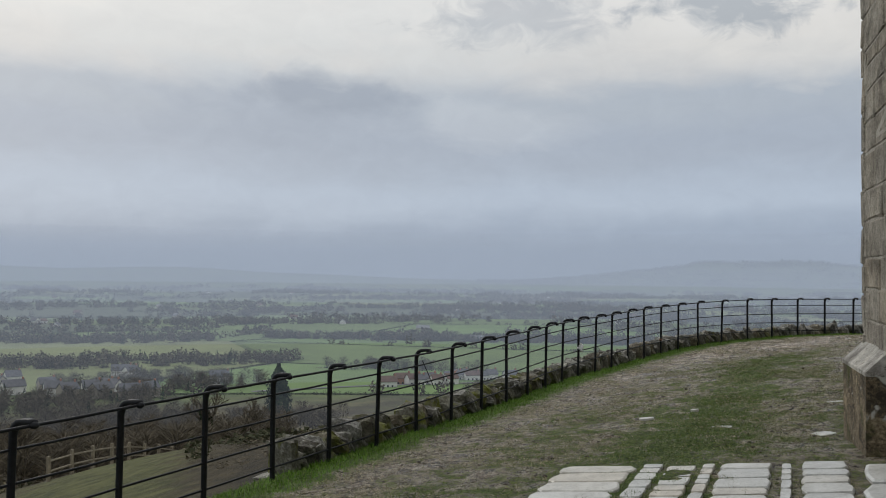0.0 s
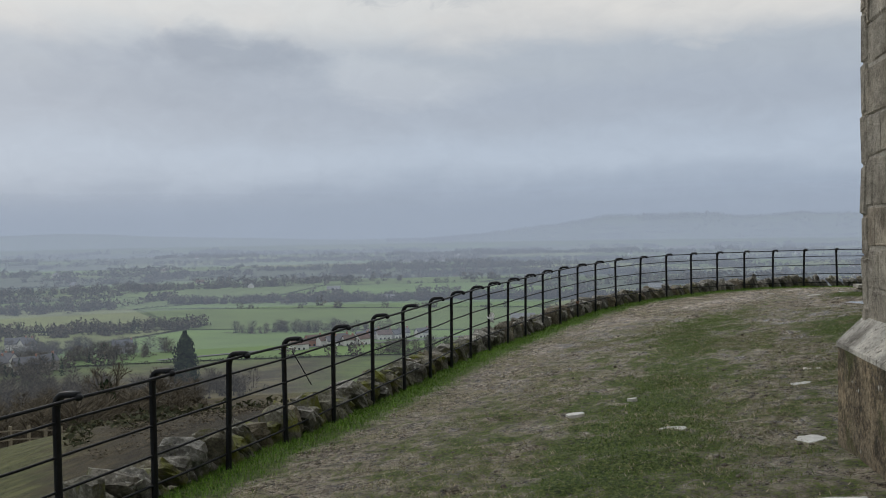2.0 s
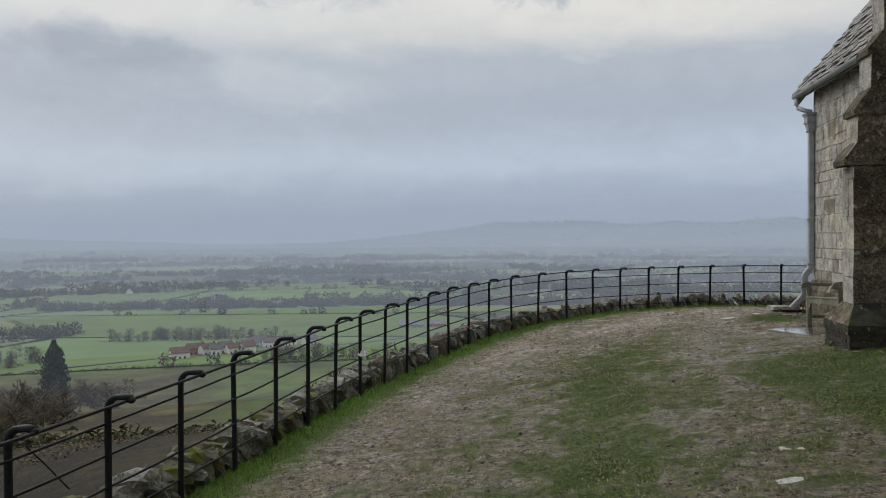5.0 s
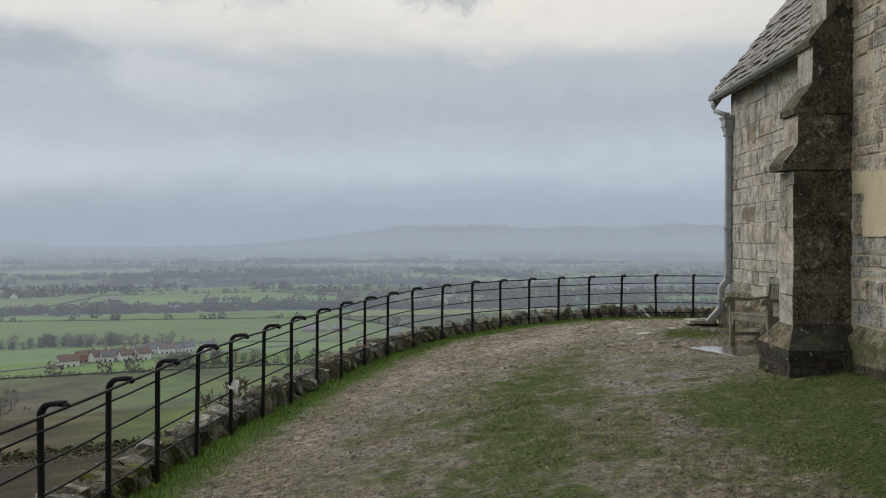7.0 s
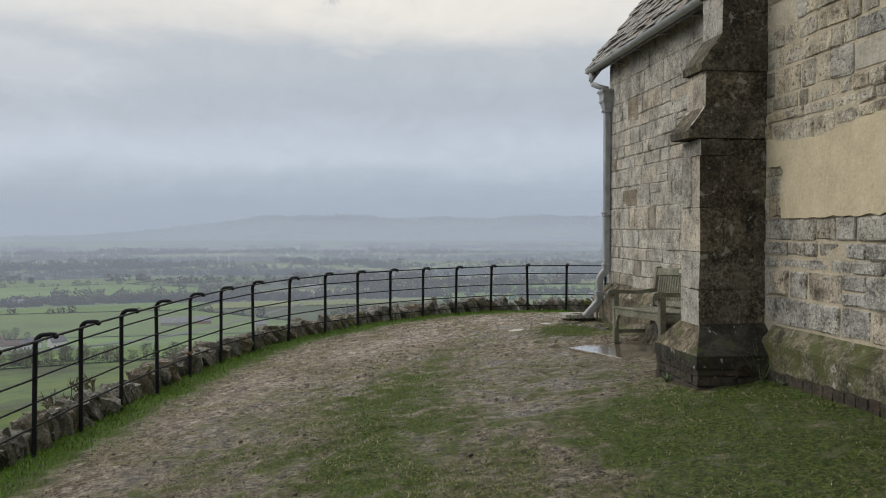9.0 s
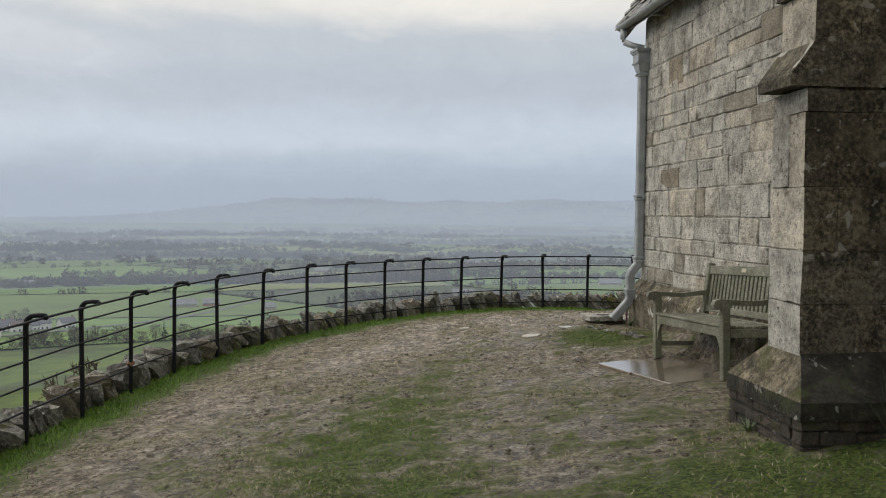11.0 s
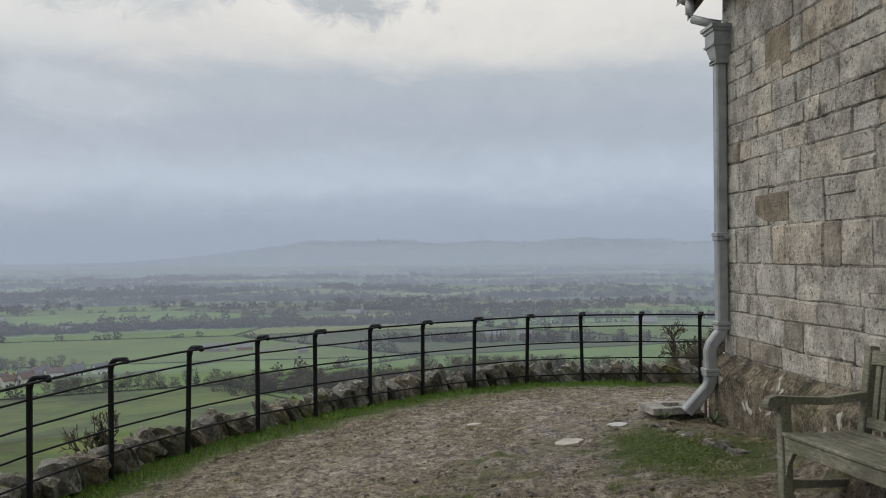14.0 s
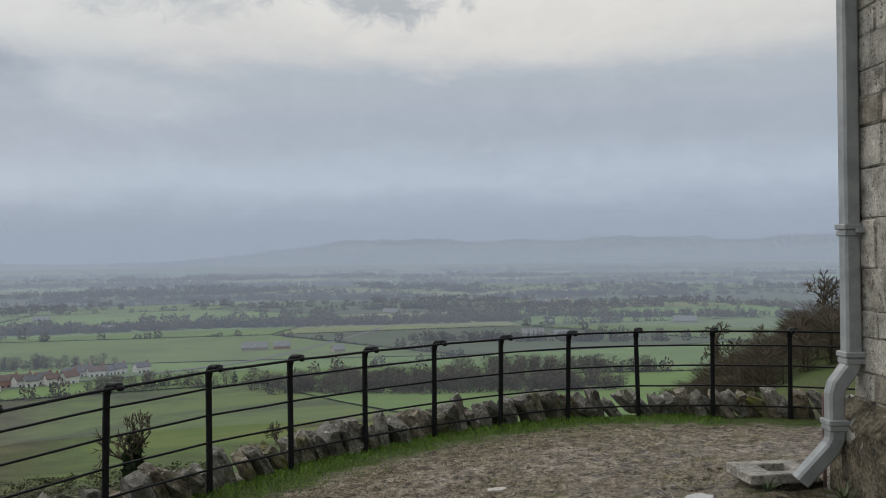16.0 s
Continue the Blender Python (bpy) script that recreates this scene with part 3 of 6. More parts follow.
# each added cylinder glows blue-grey, so land behind it pales like haze
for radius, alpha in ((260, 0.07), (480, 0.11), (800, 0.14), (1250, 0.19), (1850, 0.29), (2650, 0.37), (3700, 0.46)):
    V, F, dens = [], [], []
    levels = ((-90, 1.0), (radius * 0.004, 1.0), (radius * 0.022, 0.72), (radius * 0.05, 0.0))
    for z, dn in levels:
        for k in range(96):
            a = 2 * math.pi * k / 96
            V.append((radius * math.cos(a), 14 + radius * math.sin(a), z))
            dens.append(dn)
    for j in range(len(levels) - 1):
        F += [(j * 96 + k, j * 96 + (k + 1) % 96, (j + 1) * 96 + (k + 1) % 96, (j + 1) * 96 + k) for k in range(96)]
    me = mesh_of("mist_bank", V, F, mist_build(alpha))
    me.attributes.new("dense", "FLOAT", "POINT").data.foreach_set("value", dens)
    mb = tagged(new("backdrop_mist", me), "glowing see-through shell standing in for distance haze over the valley", "mist", kind="structure")
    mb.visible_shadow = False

# ---------------------------------------------------------------- iron estate fence
fence = thing("fence", "black painted iron estate fence with hooked posts and five round rails", "fence")
SPACING, POST_H, HOOK = 0.815, 1.05, 0.17


def post_arc(i):
    """Arc length along the fence of post i, counted from the post with the rag."""
    return S0 + (0.815 * i if i < 0 else (0.842 * i if i < 9 else 7.58 + 0.747 * (i - 9)))


TOP_I, TOP_Z = (-20, -7, -4, -2, 1, 5, 9, 13, 15, 20), (0.50, 0.56, 0.626, 0.665, 0.69, 0.775, 0.868, 0.89, 0.91, 0.92)


def post_mesh(height, seed):
    rnd = random.Random(seed)
    line = [(0, 0, -0.25), (0, 0, 0.0), (0, 0, height * 0.5), (0, 0, height - 0.10)]
    for k in range(1, 6):
        a = k / 5 * math.pi / 2
        line.append((0.075 * (1 - math.cos(a)), 0, height - 0.10 + 0.095 * math.sin(a)))
    line += [(HOOK * 0.75, 0, height - 0.001), (HOOK, 0, height - 0.006)]
    V, F = [], []
    for i, p in enumerate(line):
        a, b = Vector(line[max(0, i - 1)]), Vector(line[min(len(line) - 1, i + 1)])
        d = (b - a).normalized()
        nrm = Vector((d.z, 0, -d.x))
        wide, thick = (0.021, 0.016) if i < 4 else (0.025, 0.018)
        for sx, sy in ((-1, -0.7), (-0.7, -1), (0.7, -1), (1, -0.7), (1, 0.7), (0.7, 1), (-0.7, 1), (-1, 0.7)):
            V.append(Vector(p) + nrm * sx * thick + Vector((0, 1, 0)) * sy * wide)
        if i:
            F += [((i - 1) * 8 + k, (i - 1) * 8 + (k + 1) % 8, i * 8 + (k + 1) % 8, i * 8 + k) for k in range(8)]
    F += [tuple(reversed(range(8))), tuple((len(line) - 1) * 8 + k for k in range(8))]
    knob = bmesh.new()
    bmesh.ops.create_uvsphere(knob, u_segments=8, v_segments=6, radius=0.026, matrix=Matrix.Translation((HOOK + 0.004, 0, height - 0.018)) @ Matrix.Diagonal((1, 1.15, 0.85, 1)))
    kv, kf = [v.co.copy() for v in knob.verts], [tuple(v.index for v in f.verts) for f in knob.faces]
    knob.free()
    V, F = merge([(V, F), (kv, kf)])
    return mesh_of("post", V, F, IRON, True)


POST_ME = post_mesh(POST_H, 1)
RAIL_Z = (0.258, 0.462, 0.668, 0.872)
posts = []
FIRST, LAST = -20, 19
for i in range(FIRST, LAST + 1):
    s = post_arc(i)
    p, n = fence_point(s), fence_inward(s)
    z = float(np.interp(i, TOP_I, TOP_Z)) - POST_H
    rnd = random.Random(i)
    part_mesh("post", POST_ME, fence, (p[0], p[1], z), (rnd.uniform(-1.2, 1.2), rnd.uniform(-1.2, 1.2), math.degrees(math.atan2(n[1], n[0])) + rnd.uniform(-4, 4)))
    posts.append((s, p, n, z))
for j, rz in enumerate((*RAIL_Z, POST_H - 0.02)):
    pts = []
    for i in range((LAST - FIRST) * 3 + 1):
        s = post_arc(FIRST + i / 3)
        top = float(np.interp(FIRST + i / 3, TOP_I, TOP_Z)) - POST_H
        p, n = fence_point(s), fence_inward(s)
        off = HOOK if j == 4 else 0.0
        sag = 0.0015 * math.sin(i * 1.9 + j) + (0.002 if i % 3 else 0)
        pts.append((p[0] + n[0] * off, p[1] + n[1] * off, top + rz - sag))
    V, F = tube_arrays(pts, [0.0088 if j < 4 else 0.0105] * len(pts), 8)
    part_mesh("rail", mesh_of("rail", V, F, IRON, True), fence)


V, F = tube_arrays([(-3.22, 8.50, 0.43), (-3.24, 8.72, 0.25), (-3.26, 8.95, 0.05)], [0.005] * 3, 6)
part_mesh("stay", mesh_of("stay", V, F, IRON, True), fence, label="thin slanting iron stay")

# ---------------------------------------------------------------- dry stone wall below the fence
def rough_stone(rnd, sx, sy, sz, mat, name="stone"):
    bm = bmesh.new()
    bmesh.ops.create_cube(bm, size=1)
    bmesh.ops.subdivide_edges(bm, edges=bm.edges[:], cuts=2, use_grid_fill=True)
    off = Vector((rnd.uniform(-50, 50), rnd.uniform(-50, 50), rnd.uniform(-50, 50)))
    for v in bm.verts:
        r = v.co.length
        v.co *= (0.62 / r) ** 0.33
        n3 = noise.noise_vector(v.co * 2.3 + off)
        v.co += n3 * 0.20 + noise.noise_vector(v.co * 6.0 + off) * 0.06
        v.co = Vector((v.co.x * sx, v.co.y * sy, v.co.z * sz))
    me = bpy.data.meshes.new(name)
    bm.to_mesh(me)
    bm.free()
    me.materials.append(mat)
    return me


wall = thing("dry_stone_wall", "low mossy dry stone wall with leaning rubble coping below the fence", "wall")
rs = random.Random(21)
STONES = [rough_stone(rs, rs.uniform(0.20, 0.36), rs.uniform(0.08, 0.17), rs.uniform(0.22, 0.36), WALLSTONE) for _ in range(14)]
MOSSED = [rough_stone(rs, rs.uniform(0.20, 0.34), rs.uniform(0.08, 0.16), rs.uniform(0.22, 0.36), MOSSWALL) for _ in range(8)]
FLATS = [rough_stone(rs, rs.uniform(0.26, 0.42), rs.uniform(0.22, 0.34), rs.uniform(0.10, 0.18), WALLSTONE) for _ in range(8)]
s = S0 - 9.5 * SPACING
while s < S0 + 18.5 * SPACING:
    mossy = rs.random() < 0.62 * float(smooth01((S0 - 0.5 - s) / 2.0)) + 0.08
    p, n = fence_point(s), fence_inward(s)
    ang = math.degrees(math.atan2(n[1], n[0]))
    off = -0.20 + rs.uniform(-0.05, 0.05)
    z = float(fence_z(s))
    part_mesh("stone", rs.choice(MOSSED if mossy else STONES), wall, (p[0] + n[0] * off, p[1] + n[1] * off, z + rs.uniform(0.04, 0.13)),
              (rs.uniform(8, 46), rs.uniform(-16, 16), ang + rs.uniform(-26, 26)))
    s += rs.uniform(0.10, 0.18)
s = S0 - 9.5 * SPACING
while s < S0 + 18.5 * SPACING:
    p, n = fence_point(s), fence_inward(s)
    ang = math.degrees(math.atan2(n[1], n[0]))
    for off, dz in ((-0.30, -0.14), (-0.42, -0.32), (-0.5, -0.55)):
        o = off + rs.uniform(-0.04, 0.04)
        part_mesh("stone", rs.choice(FLATS), wall, (p[0] + n[0] * o, p[1] + n[1] * o, float(fence_z(s)) + dz + rs.uniform(-0.03, 0.03)),
                  (rs.uniform(-8, 8), rs.uniform(-10, 10), ang + rs.uniform(-20, 20)))
    s += 0.36


# ---------------------------------------------------------------- the church
BLOCKS = {}


def block_mesh(l, h, d, mat, worn=0.012, key=0):
    k = (round(l, 2), round(h, 2), round(d, 2), mat.name, key)
    if k not in BLOCKS:
        rnd = random.Random(str(k))
        bm = bmesh.new()
        add_box(bm, 0, l, 0, d, 0, h, bevel=min(worn, h * 0.2))
        for v in bm.verts:
            v.co += Vector((rnd.uniform(-1, 1) * 0.008, rnd.uniform(-1, 1) * 0.006, rnd.uniform(-1, 1) * 0.008))
        me = bpy.data.meshes.new("stone_block")
        bm.to_mesh(me)
        bm.free()
        me.materials.append(mat)
        BLOCKS[k] = me
    return BLOCKS[k]


def coursed(parent, origin, rz, width, z0, z1, lengths, heights, mat, seed, joint=0.012, proud=0.012, depth=0.10, skip=None, name="stone_block", mats=None, uneven=0.006):
    """Courses of blocks on a wall face: origin at the face's lower start, running along local x, face towards local -y."""
    rnd = random.Random(seed)
    m0 = pose(*origin, 0, 0, rz)
    z = z0
    while z < z1 - 0.06:
        h = min(rnd.choice(heights), z1 - z)
        if z1 - z - h < 0.09:
            h = z1 - z
        u = 0.0
        first = True
        while u < width - 0.02:
            l = rnd.choice(lengths) * (rnd.choice((0.5, 0.75)) if first else 1)
            first = False
            if width - u - l < 0.12:
                l = width - u
            if not (skip and skip(u, u + l, z, z + h)):
                mt = mat
                if mats and rnd.random() < 0.25:
                    mt = rnd.choice(mats)
                rows_ = ((0.0, h),)
                if h > 0.2 and rnd.random() < 0.16:
                    cut = h * rnd.uniform(0.35, 0.65)
                    rows_ = ((0.0, cut), (cut, h - cut))
                for dz, hh in rows_:
                    me = block_mesh(l - joint, hh - joint, depth, mt, key=rnd.randint(0, 3))
                    ob = new(name, me)
                    ob.parent = parent
                    ob.matrix_basis = m0 @ pose(u + joint / 2, -proud + rnd.uniform(-uneven, uneven), z + dz + joint / 2, rnd.uniform(-0.4, 0.4), rnd.uniform(-0.5, 0.5), rnd.uniform(-1, 1) * min(0.6, 0.16 / l))
            u += l
        z += h


def prism(parent, name, poly, axis, a, b, mat, label=""):
    """A solid from a polygon of 2D points extruded along an axis ('x': points are (y, z), 'y': (x, z), 'z': (x, y))."""
    V = []
    for t in (a, b):
        for u, v in poly:
            V.append({"x": (t, u, v), "y": (u, t, v), "z": (u, v, t)}[axis])
    n = len(poly)
    F = [tuple(range(n)), tuple(reversed(range(n, 2 * n)))] + [(i, i + n, (i + 1) % n + n, (i + 1) % n) for i in range(n)]
    bm = bmesh.new()
    vs = [bm.verts.new(v) for v in V]
    for f_ in F:
        bm.faces.new([vs[i] for i in f_])
    bmesh.ops.recalc_face_normals(bm, faces=bm.faces[:])
    return part(name, bm, mat, parent, label)


CX, CE, EAVE = 4.0, 20.0, 4.12          # chancel: wall face, east end, eaves
NX, NE = 3.33, 14.4                     # nave: wall face, east end
church = thing("church", "old limestone church with stepped buttress, stone slate roof and porch", "church")

# chancel walls: mortar core with ashlar facing
chancel_wall = prism(church, "chancel_wall", [(14.0, -0.2), (CE, -0.2), (CE, EAVE), (14.0, EAVE)], "x", CX, CX + 0.6, JOINT)
gable_wall = prism(church, "gable_wall", [(CX + 0.6, -0.2), (9.4, -0.2), (9.4, EAVE), (6.7, EAVE + 3.5), (CX, EAVE)], "y", CE - 0.6, CE - 0.004, MORTAR)
prism(church, "chancel_plinth", [(CX + 0.01, -0.2), (CX - 0.13, -0.2), (CX - 0.13, 0.60), (CX + 0.01, 0.76)], "y", 14.45, CE + 0.1, PLINTH, "dark damp sloping plinth with white lichen")
prism(church, "nave_wall", [(7.9, -0.2), (11.0, -0.2), (11.0, 1.5), (12.10, 1.5), (12.10, 3.4), (12.10, 4.9), (7.9, 4.9)], "x", NX + 0.3, NX + 0.9, NAVEMORTAR)
nave_wall = prism(church, "nave_wall", [(12.12, -0.2), (NE, -0.2), (NE, 4.9), (12.12, 4.9)], "x", NX, NX + 0.9, NAVEMORTAR)
prism(church, "nave_wall", [(7.9, -0.2), (12.12, -0.2), (12.12, 1.42), (7.9, 1.42)], "x", NX, NX + 0.3, NAVEMORTAR)
prism(church, "nave_wall", [(7.9, 1.42), (10.6, 1.42), (10.6, 4.9), (7.9, 4.9)], "x", NX, NX + 0.3, NAVEMORTAR)
prism(church, "nave_end_wall", [(NX + 0.9, -0.2), (10.0, -0.2), (10.0, 4.9), (6.7, 8.4), (NX, 4.9), (NX + 0.9, 4.9)], "y", NE - 0.5, NE - 0.003, MORTAR)
prism(church, "window_jamb", [(NX - 0.012, 12.02), (NX - 0.012, 12.26), (NX + 0.14, 12.26), (NX + 0.32, 12.06), (NX + 0.32, 12.0), (NX + 0.10, 12.0)], "z", 1.46, 4.6, JAMBSTONE, "worn brown moulded stone window jamb")
prism(church, "window_sill", [(NX - 0.05, 1.33), (NX + 0.3, 1.33), (NX + 0.3, 1.60), (NX - 0.05, 1.42)], "y", 10.5, 12.3, STONE_PALE)
prism(church, "nave_plinth", [(NX + 0.01, -0.2), (NX - 0.10, -0.2), (NX - 0.10, 0.70), (NX + 0.01, 0.84)], "y", 7.9, 13.8, MOSSY, "mossy green sloping plinth")
prism(church, "nave_roof", [(NX - 0.3, 4.75), (6.7, 8.5), (10.3, 4.75), (10.3, 4.6), (6.7, 8.35), (NX - 0.3, 4.6)], "y", 3.9, NE + 0.1, SLATE)

prism(church, "south_wall", [(14.0, -0.2), (CE - 0.6, -0.2), (CE - 0.6, EAVE), (14.0, EAVE)], "x", 8.8, 9.4, MORTAR)
prism(church, "south_wall", [(4.0, -0.2), (NE - 0.5, -0.2), (NE - 0.5, 4.6), (4.0, 4.6)], "x", 9.4, 10.0, MORTAR)
prism(church, "west_wall", [(NX + 0.3, -0.2), (9.4, -0.2), (9.4, 4.6), (6.7, 8.3), (NX + 0.3, 4.6)], "y", 4.0, 4.6, MORTAR)
prism(church, "nave_wall", [(4.6, -0.2), (7.9, -0.2), (7.9, 4.9), (4.6, 4.9)], "x", NX + 0.95, NX + 1.5, MORTAR)

# chancel roof: boarding, then slates laid in courses
RP = math.radians(52)
roof = prism(church, "roof_deck", [(CX - 0.22, EAVE - 0.06), (6.7, EAVE - 0.06 + (6.7 - CX + 0.22) * math.tan(RP)), (9.62, EAVE - 0.06), (9.62, EAVE - 0.14), (6.7, EAVE - 0.14 + (6.7 - CX + 0.22) * math.tan(RP)), (CX - 0.22, EAVE - 0.14)],
      "y", 14.0, CE + 0.28, SLATE)
rs = random.Random(8)
SLATES = [rough_stone(rs, w, 0.42, 0.05, SLATE, "slate") for w in (0.26, 0.32, 0.38)]
SL_W = (0.26, 0.32, 0.38)
for row in range(16):
    along = 0.185 + row * 0.19
    y = 14.0 + (row % 2) * 0.1
    while y < CE + 0.3:
        k = rs.randint(0, 2)
        w = SL_W[k] * 0.94
        cxp = CX - 0.22 + along * math.cos(RP)
        czp = EAVE - 0.05 + along * math.sin(RP) + 0.035
        ob = new("slate", SLATES[k])
        ob.parent = roof
        ob.matrix_basis = Matrix.Translation((cxp, y + w / 2, czp)) @ pose(0, 0, 0, 0, -52 + rs.uniform(5, 10), 0) @ pose(0, 0, rs.uniform(-0.004, 0.022), rs.uniform(-2, 2), 0, 90 + rs.uniform(-2, 2))
        y += w + 0.006
prism(church, "verge_board", [(CX - 0.24, EAVE - 0.10), (6.7, EAVE - 0.10 + (6.7 - CX + 0.24) * math.tan(RP)), (6.7, EAVE - 0.26 + (6.7 - CX + 0.24) * math.tan(RP)), (CX - 0.24, EAVE - 0.26)], "y", CE + 0.23, CE + 0.265, STONE_PALE)

# buttress: plinth, three stages, sloping set-offs
BF = 13.93
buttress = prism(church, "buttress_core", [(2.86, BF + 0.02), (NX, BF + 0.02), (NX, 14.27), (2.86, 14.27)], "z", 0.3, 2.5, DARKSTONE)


def setoff(z0, x_out, x_in, y_front, y_back, z1, mat=PLINTH):
    """A weathered sloping stone with an overhanging drip edge, sloping up to the wall."""
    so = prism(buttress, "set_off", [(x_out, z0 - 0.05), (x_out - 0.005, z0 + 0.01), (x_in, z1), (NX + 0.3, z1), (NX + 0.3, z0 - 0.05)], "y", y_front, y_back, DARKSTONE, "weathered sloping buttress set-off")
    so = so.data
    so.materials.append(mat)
    # -x slope takes the lighter plinth stone: its lit top put into colour
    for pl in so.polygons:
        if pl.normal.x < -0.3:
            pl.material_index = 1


for x0, z0, z1, seed in ((2.77, 0.80, 2.31, 3), (2.81, 2.55, 2.86, 4), (2.94, 3.14, 3.52, 5), (3.07, 3.75, 4.9, 6)):
    z, k, rnd = z0, 0, random.Random(seed)
    while z < z1 - 0.04:
        h = min(rnd.choice((0.30, 0.36, 0.42)), z1 - z)
        if z1 - z - h < 0.12:
            h = z1 - z
        split = x0 + (NX + 0.02 - x0) * rnd.choice((0.35, 0.5, 0.62))
        if k % 2:
            cells = [(x0, NX + 0.02, BF, BF + 0.17), (x0, NX + 0.02, BF + 0.17, BF + 0.36)]
        else:
            cells = [(x0, split, BF, BF + 0.36), (split, NX + 0.02, BF, BF + 0.36)]
        for a, b, c, d in cells:
            # front dark from stains and from shade put into colour, -x side paler
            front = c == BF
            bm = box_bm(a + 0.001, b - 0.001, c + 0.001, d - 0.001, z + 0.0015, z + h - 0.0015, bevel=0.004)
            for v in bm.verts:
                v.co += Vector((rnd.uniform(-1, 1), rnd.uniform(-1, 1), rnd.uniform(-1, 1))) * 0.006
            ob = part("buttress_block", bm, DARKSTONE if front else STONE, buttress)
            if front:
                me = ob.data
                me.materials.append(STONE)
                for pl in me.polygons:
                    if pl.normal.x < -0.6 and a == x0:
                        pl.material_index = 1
        z += h
        k += 1
setoff(2.37, 2.672, 2.83, BF - 0.008, BF + 0.37, 2.60)
setoff(2.91, 2.775, 2.96, BF - 0.008, BF + 0.37, 3.18)
setoff(3.56, 2.915, 3.09, BF - 0.008, BF + 0.37, 3.80)
prism(church, "buttress_plinth", [(2.64, 13.67), (NX + 0.01, 13.67), (NX + 0.01, 14.55), (2.64, 14.55)], "z", 0.50, 0.60, NEARBLACK)
bm = bmesh.new()
lo = [bm.verts.new(v) for v in ((2.64, 13.67, 0.60), (NX + 0.01, 13.67, 0.60), (NX + 0.01, 14.55, 0.60), (2.64, 14.55, 0.60))]
hi = [bm.verts.new(v) for v in ((2.785, BF + 0.01, 0.83), (NX + 0.01, BF + 0.01, 0.83), (NX + 0.01, 14.30, 0.83), (2.785, 14.30, 0.83))]
for k in range(4):
    bm.faces.new((lo[k], lo[(k + 1) % 4], hi[(k + 1) % 4], hi[k]))
bm.faces.new(hi)
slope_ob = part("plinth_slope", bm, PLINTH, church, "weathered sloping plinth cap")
slope_ob.data.materials.append(NEARBLACK)
# front slope face near-black, the other slopes in plinth stone
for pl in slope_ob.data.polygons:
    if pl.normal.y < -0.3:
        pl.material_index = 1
footing = prism(church, "footing", [(2.67, 13.70), (NX, 13.70), (NX, 14.54), (2.67, 14.54)], "z", -0.1, 0.505, NEARBLACK)
bw = 0.215
for row in range(3):
    z = gz(2.6, 13.6) - 0.04 + row * 0.075
    for k in range(-1, 4):
        a, b = max(2.655, 2.655 + (k + 0.5 * (row % 2)) * bw), min(NX, 2.655 + (k + 1 + 0.5 * (row % 2)) * bw)
        if b - a > 0.05:
            me = block_mesh(b - a - 0.01, 0.066, 0.1, BRICK, 0.004)
            part_mesh("brick", me, footing, (a + 0.005, 13.685, z))
    for k in range(-1, 5):
        a, b = max(13.80, 13.80 + (k + 0.5 * (row % 2)) * bw), min(14.55, 13.80 + (k + 1 + 0.5 * (row % 2)) * bw)
        if b - a > 0.05:
            me = block_mesh(b - a - 0.01, 0.066, 0.1, BRICK, 0.004)
            part_mesh("brick", me, footing, (2.655, b - 0.005, z), (0, 0, -90))
for k in range(24):
    y = 13.66 - k * 0.125
    part_mesh("brick", block_mesh(0.112, 0.10, 0.08, BRICK, 0.006, k % 2), footing, (NX - 0.118, y, gz(NX - 0.2, y) - 0.005), (0, 0, -90))

# facing stones
coursed(chancel_wall, (CX, CE, 0), -90, CE - 14.42, 0.76, EAVE - 0.02, (0.22, 0.3, 0.38, 0.46, 0.56, 0.68), (0.17, 0.22, 0.26, 0.31), STONE, 31, joint=0.003, proud=0.015, uneven=0.005, mats=(STONE_PALE, STONE, STONE, STONE))
coursed(gable_wall, (9.4, CE, 0), 180, 9.4 - CX, 0.0, EAVE - 0.02, (0.5, 0.6, 0.72), (0.26, 0.30, 0.34), STONE, 32, joint=0.009, proud=0.012)


for y0, y1, z0, z1 in ((18.78, 19.36, 1.92, 2.15), (18.72, 19.15, 3.12, 3.44)):
    part("brown_block", box_bm(CX - 0.017, CX + 0.05, y0, y1, z0, z1, bevel=0.008), BROWNSTONE, chancel_wall, "brown ironstone block")


def nave_skip(u, v, a, b):
    y0, y1 = 13.93 - v, 13.93 - u
    return (b > 1.42 and y0 < 12.25) or (1.70 < (a + b) / 2 < 2.24 and 12.2 < (y0 + y1) / 2 < 13.56)


coursed(nave_wall, (NX, 13.93, 0), -90, 4.6, 0.84, 1.38, (0.2, 0.27, 0.34, 0.42), (0.22, 0.27), GREYBLOCK, 33, joint=0.016, proud=0.012, skip=nave_skip, mats=(RUBBLE, STONE, STONE_PALE), uneven=0.010)
coursed(nave_wall, (NX, 13.93, 0), -90, 4.6, 1.38, 1.68, (0.16, 0.24, 0.33), (0.09, 0.12), GREYBLOCK, 35, joint=0.018, proud=0.016, skip=nave_skip, mats=(RUBBLE, DARKSTONE, BROWNSTONE, STONE), uneven=0.014)
coursed(nave_wall, (NX, 13.93, 0), -90, 4.6, 1.68, 4.85, (0.13, 0.19, 0.27, 0.38), (0.09, 0.12, 0.16, 0.21), RUBBLE, 34, joint=0.012, proud=0.012, skip=nave_skip, mats=(GREYBLOCK, STONE, STONE_PALE, NAVEMORTAR), uneven=0.010)
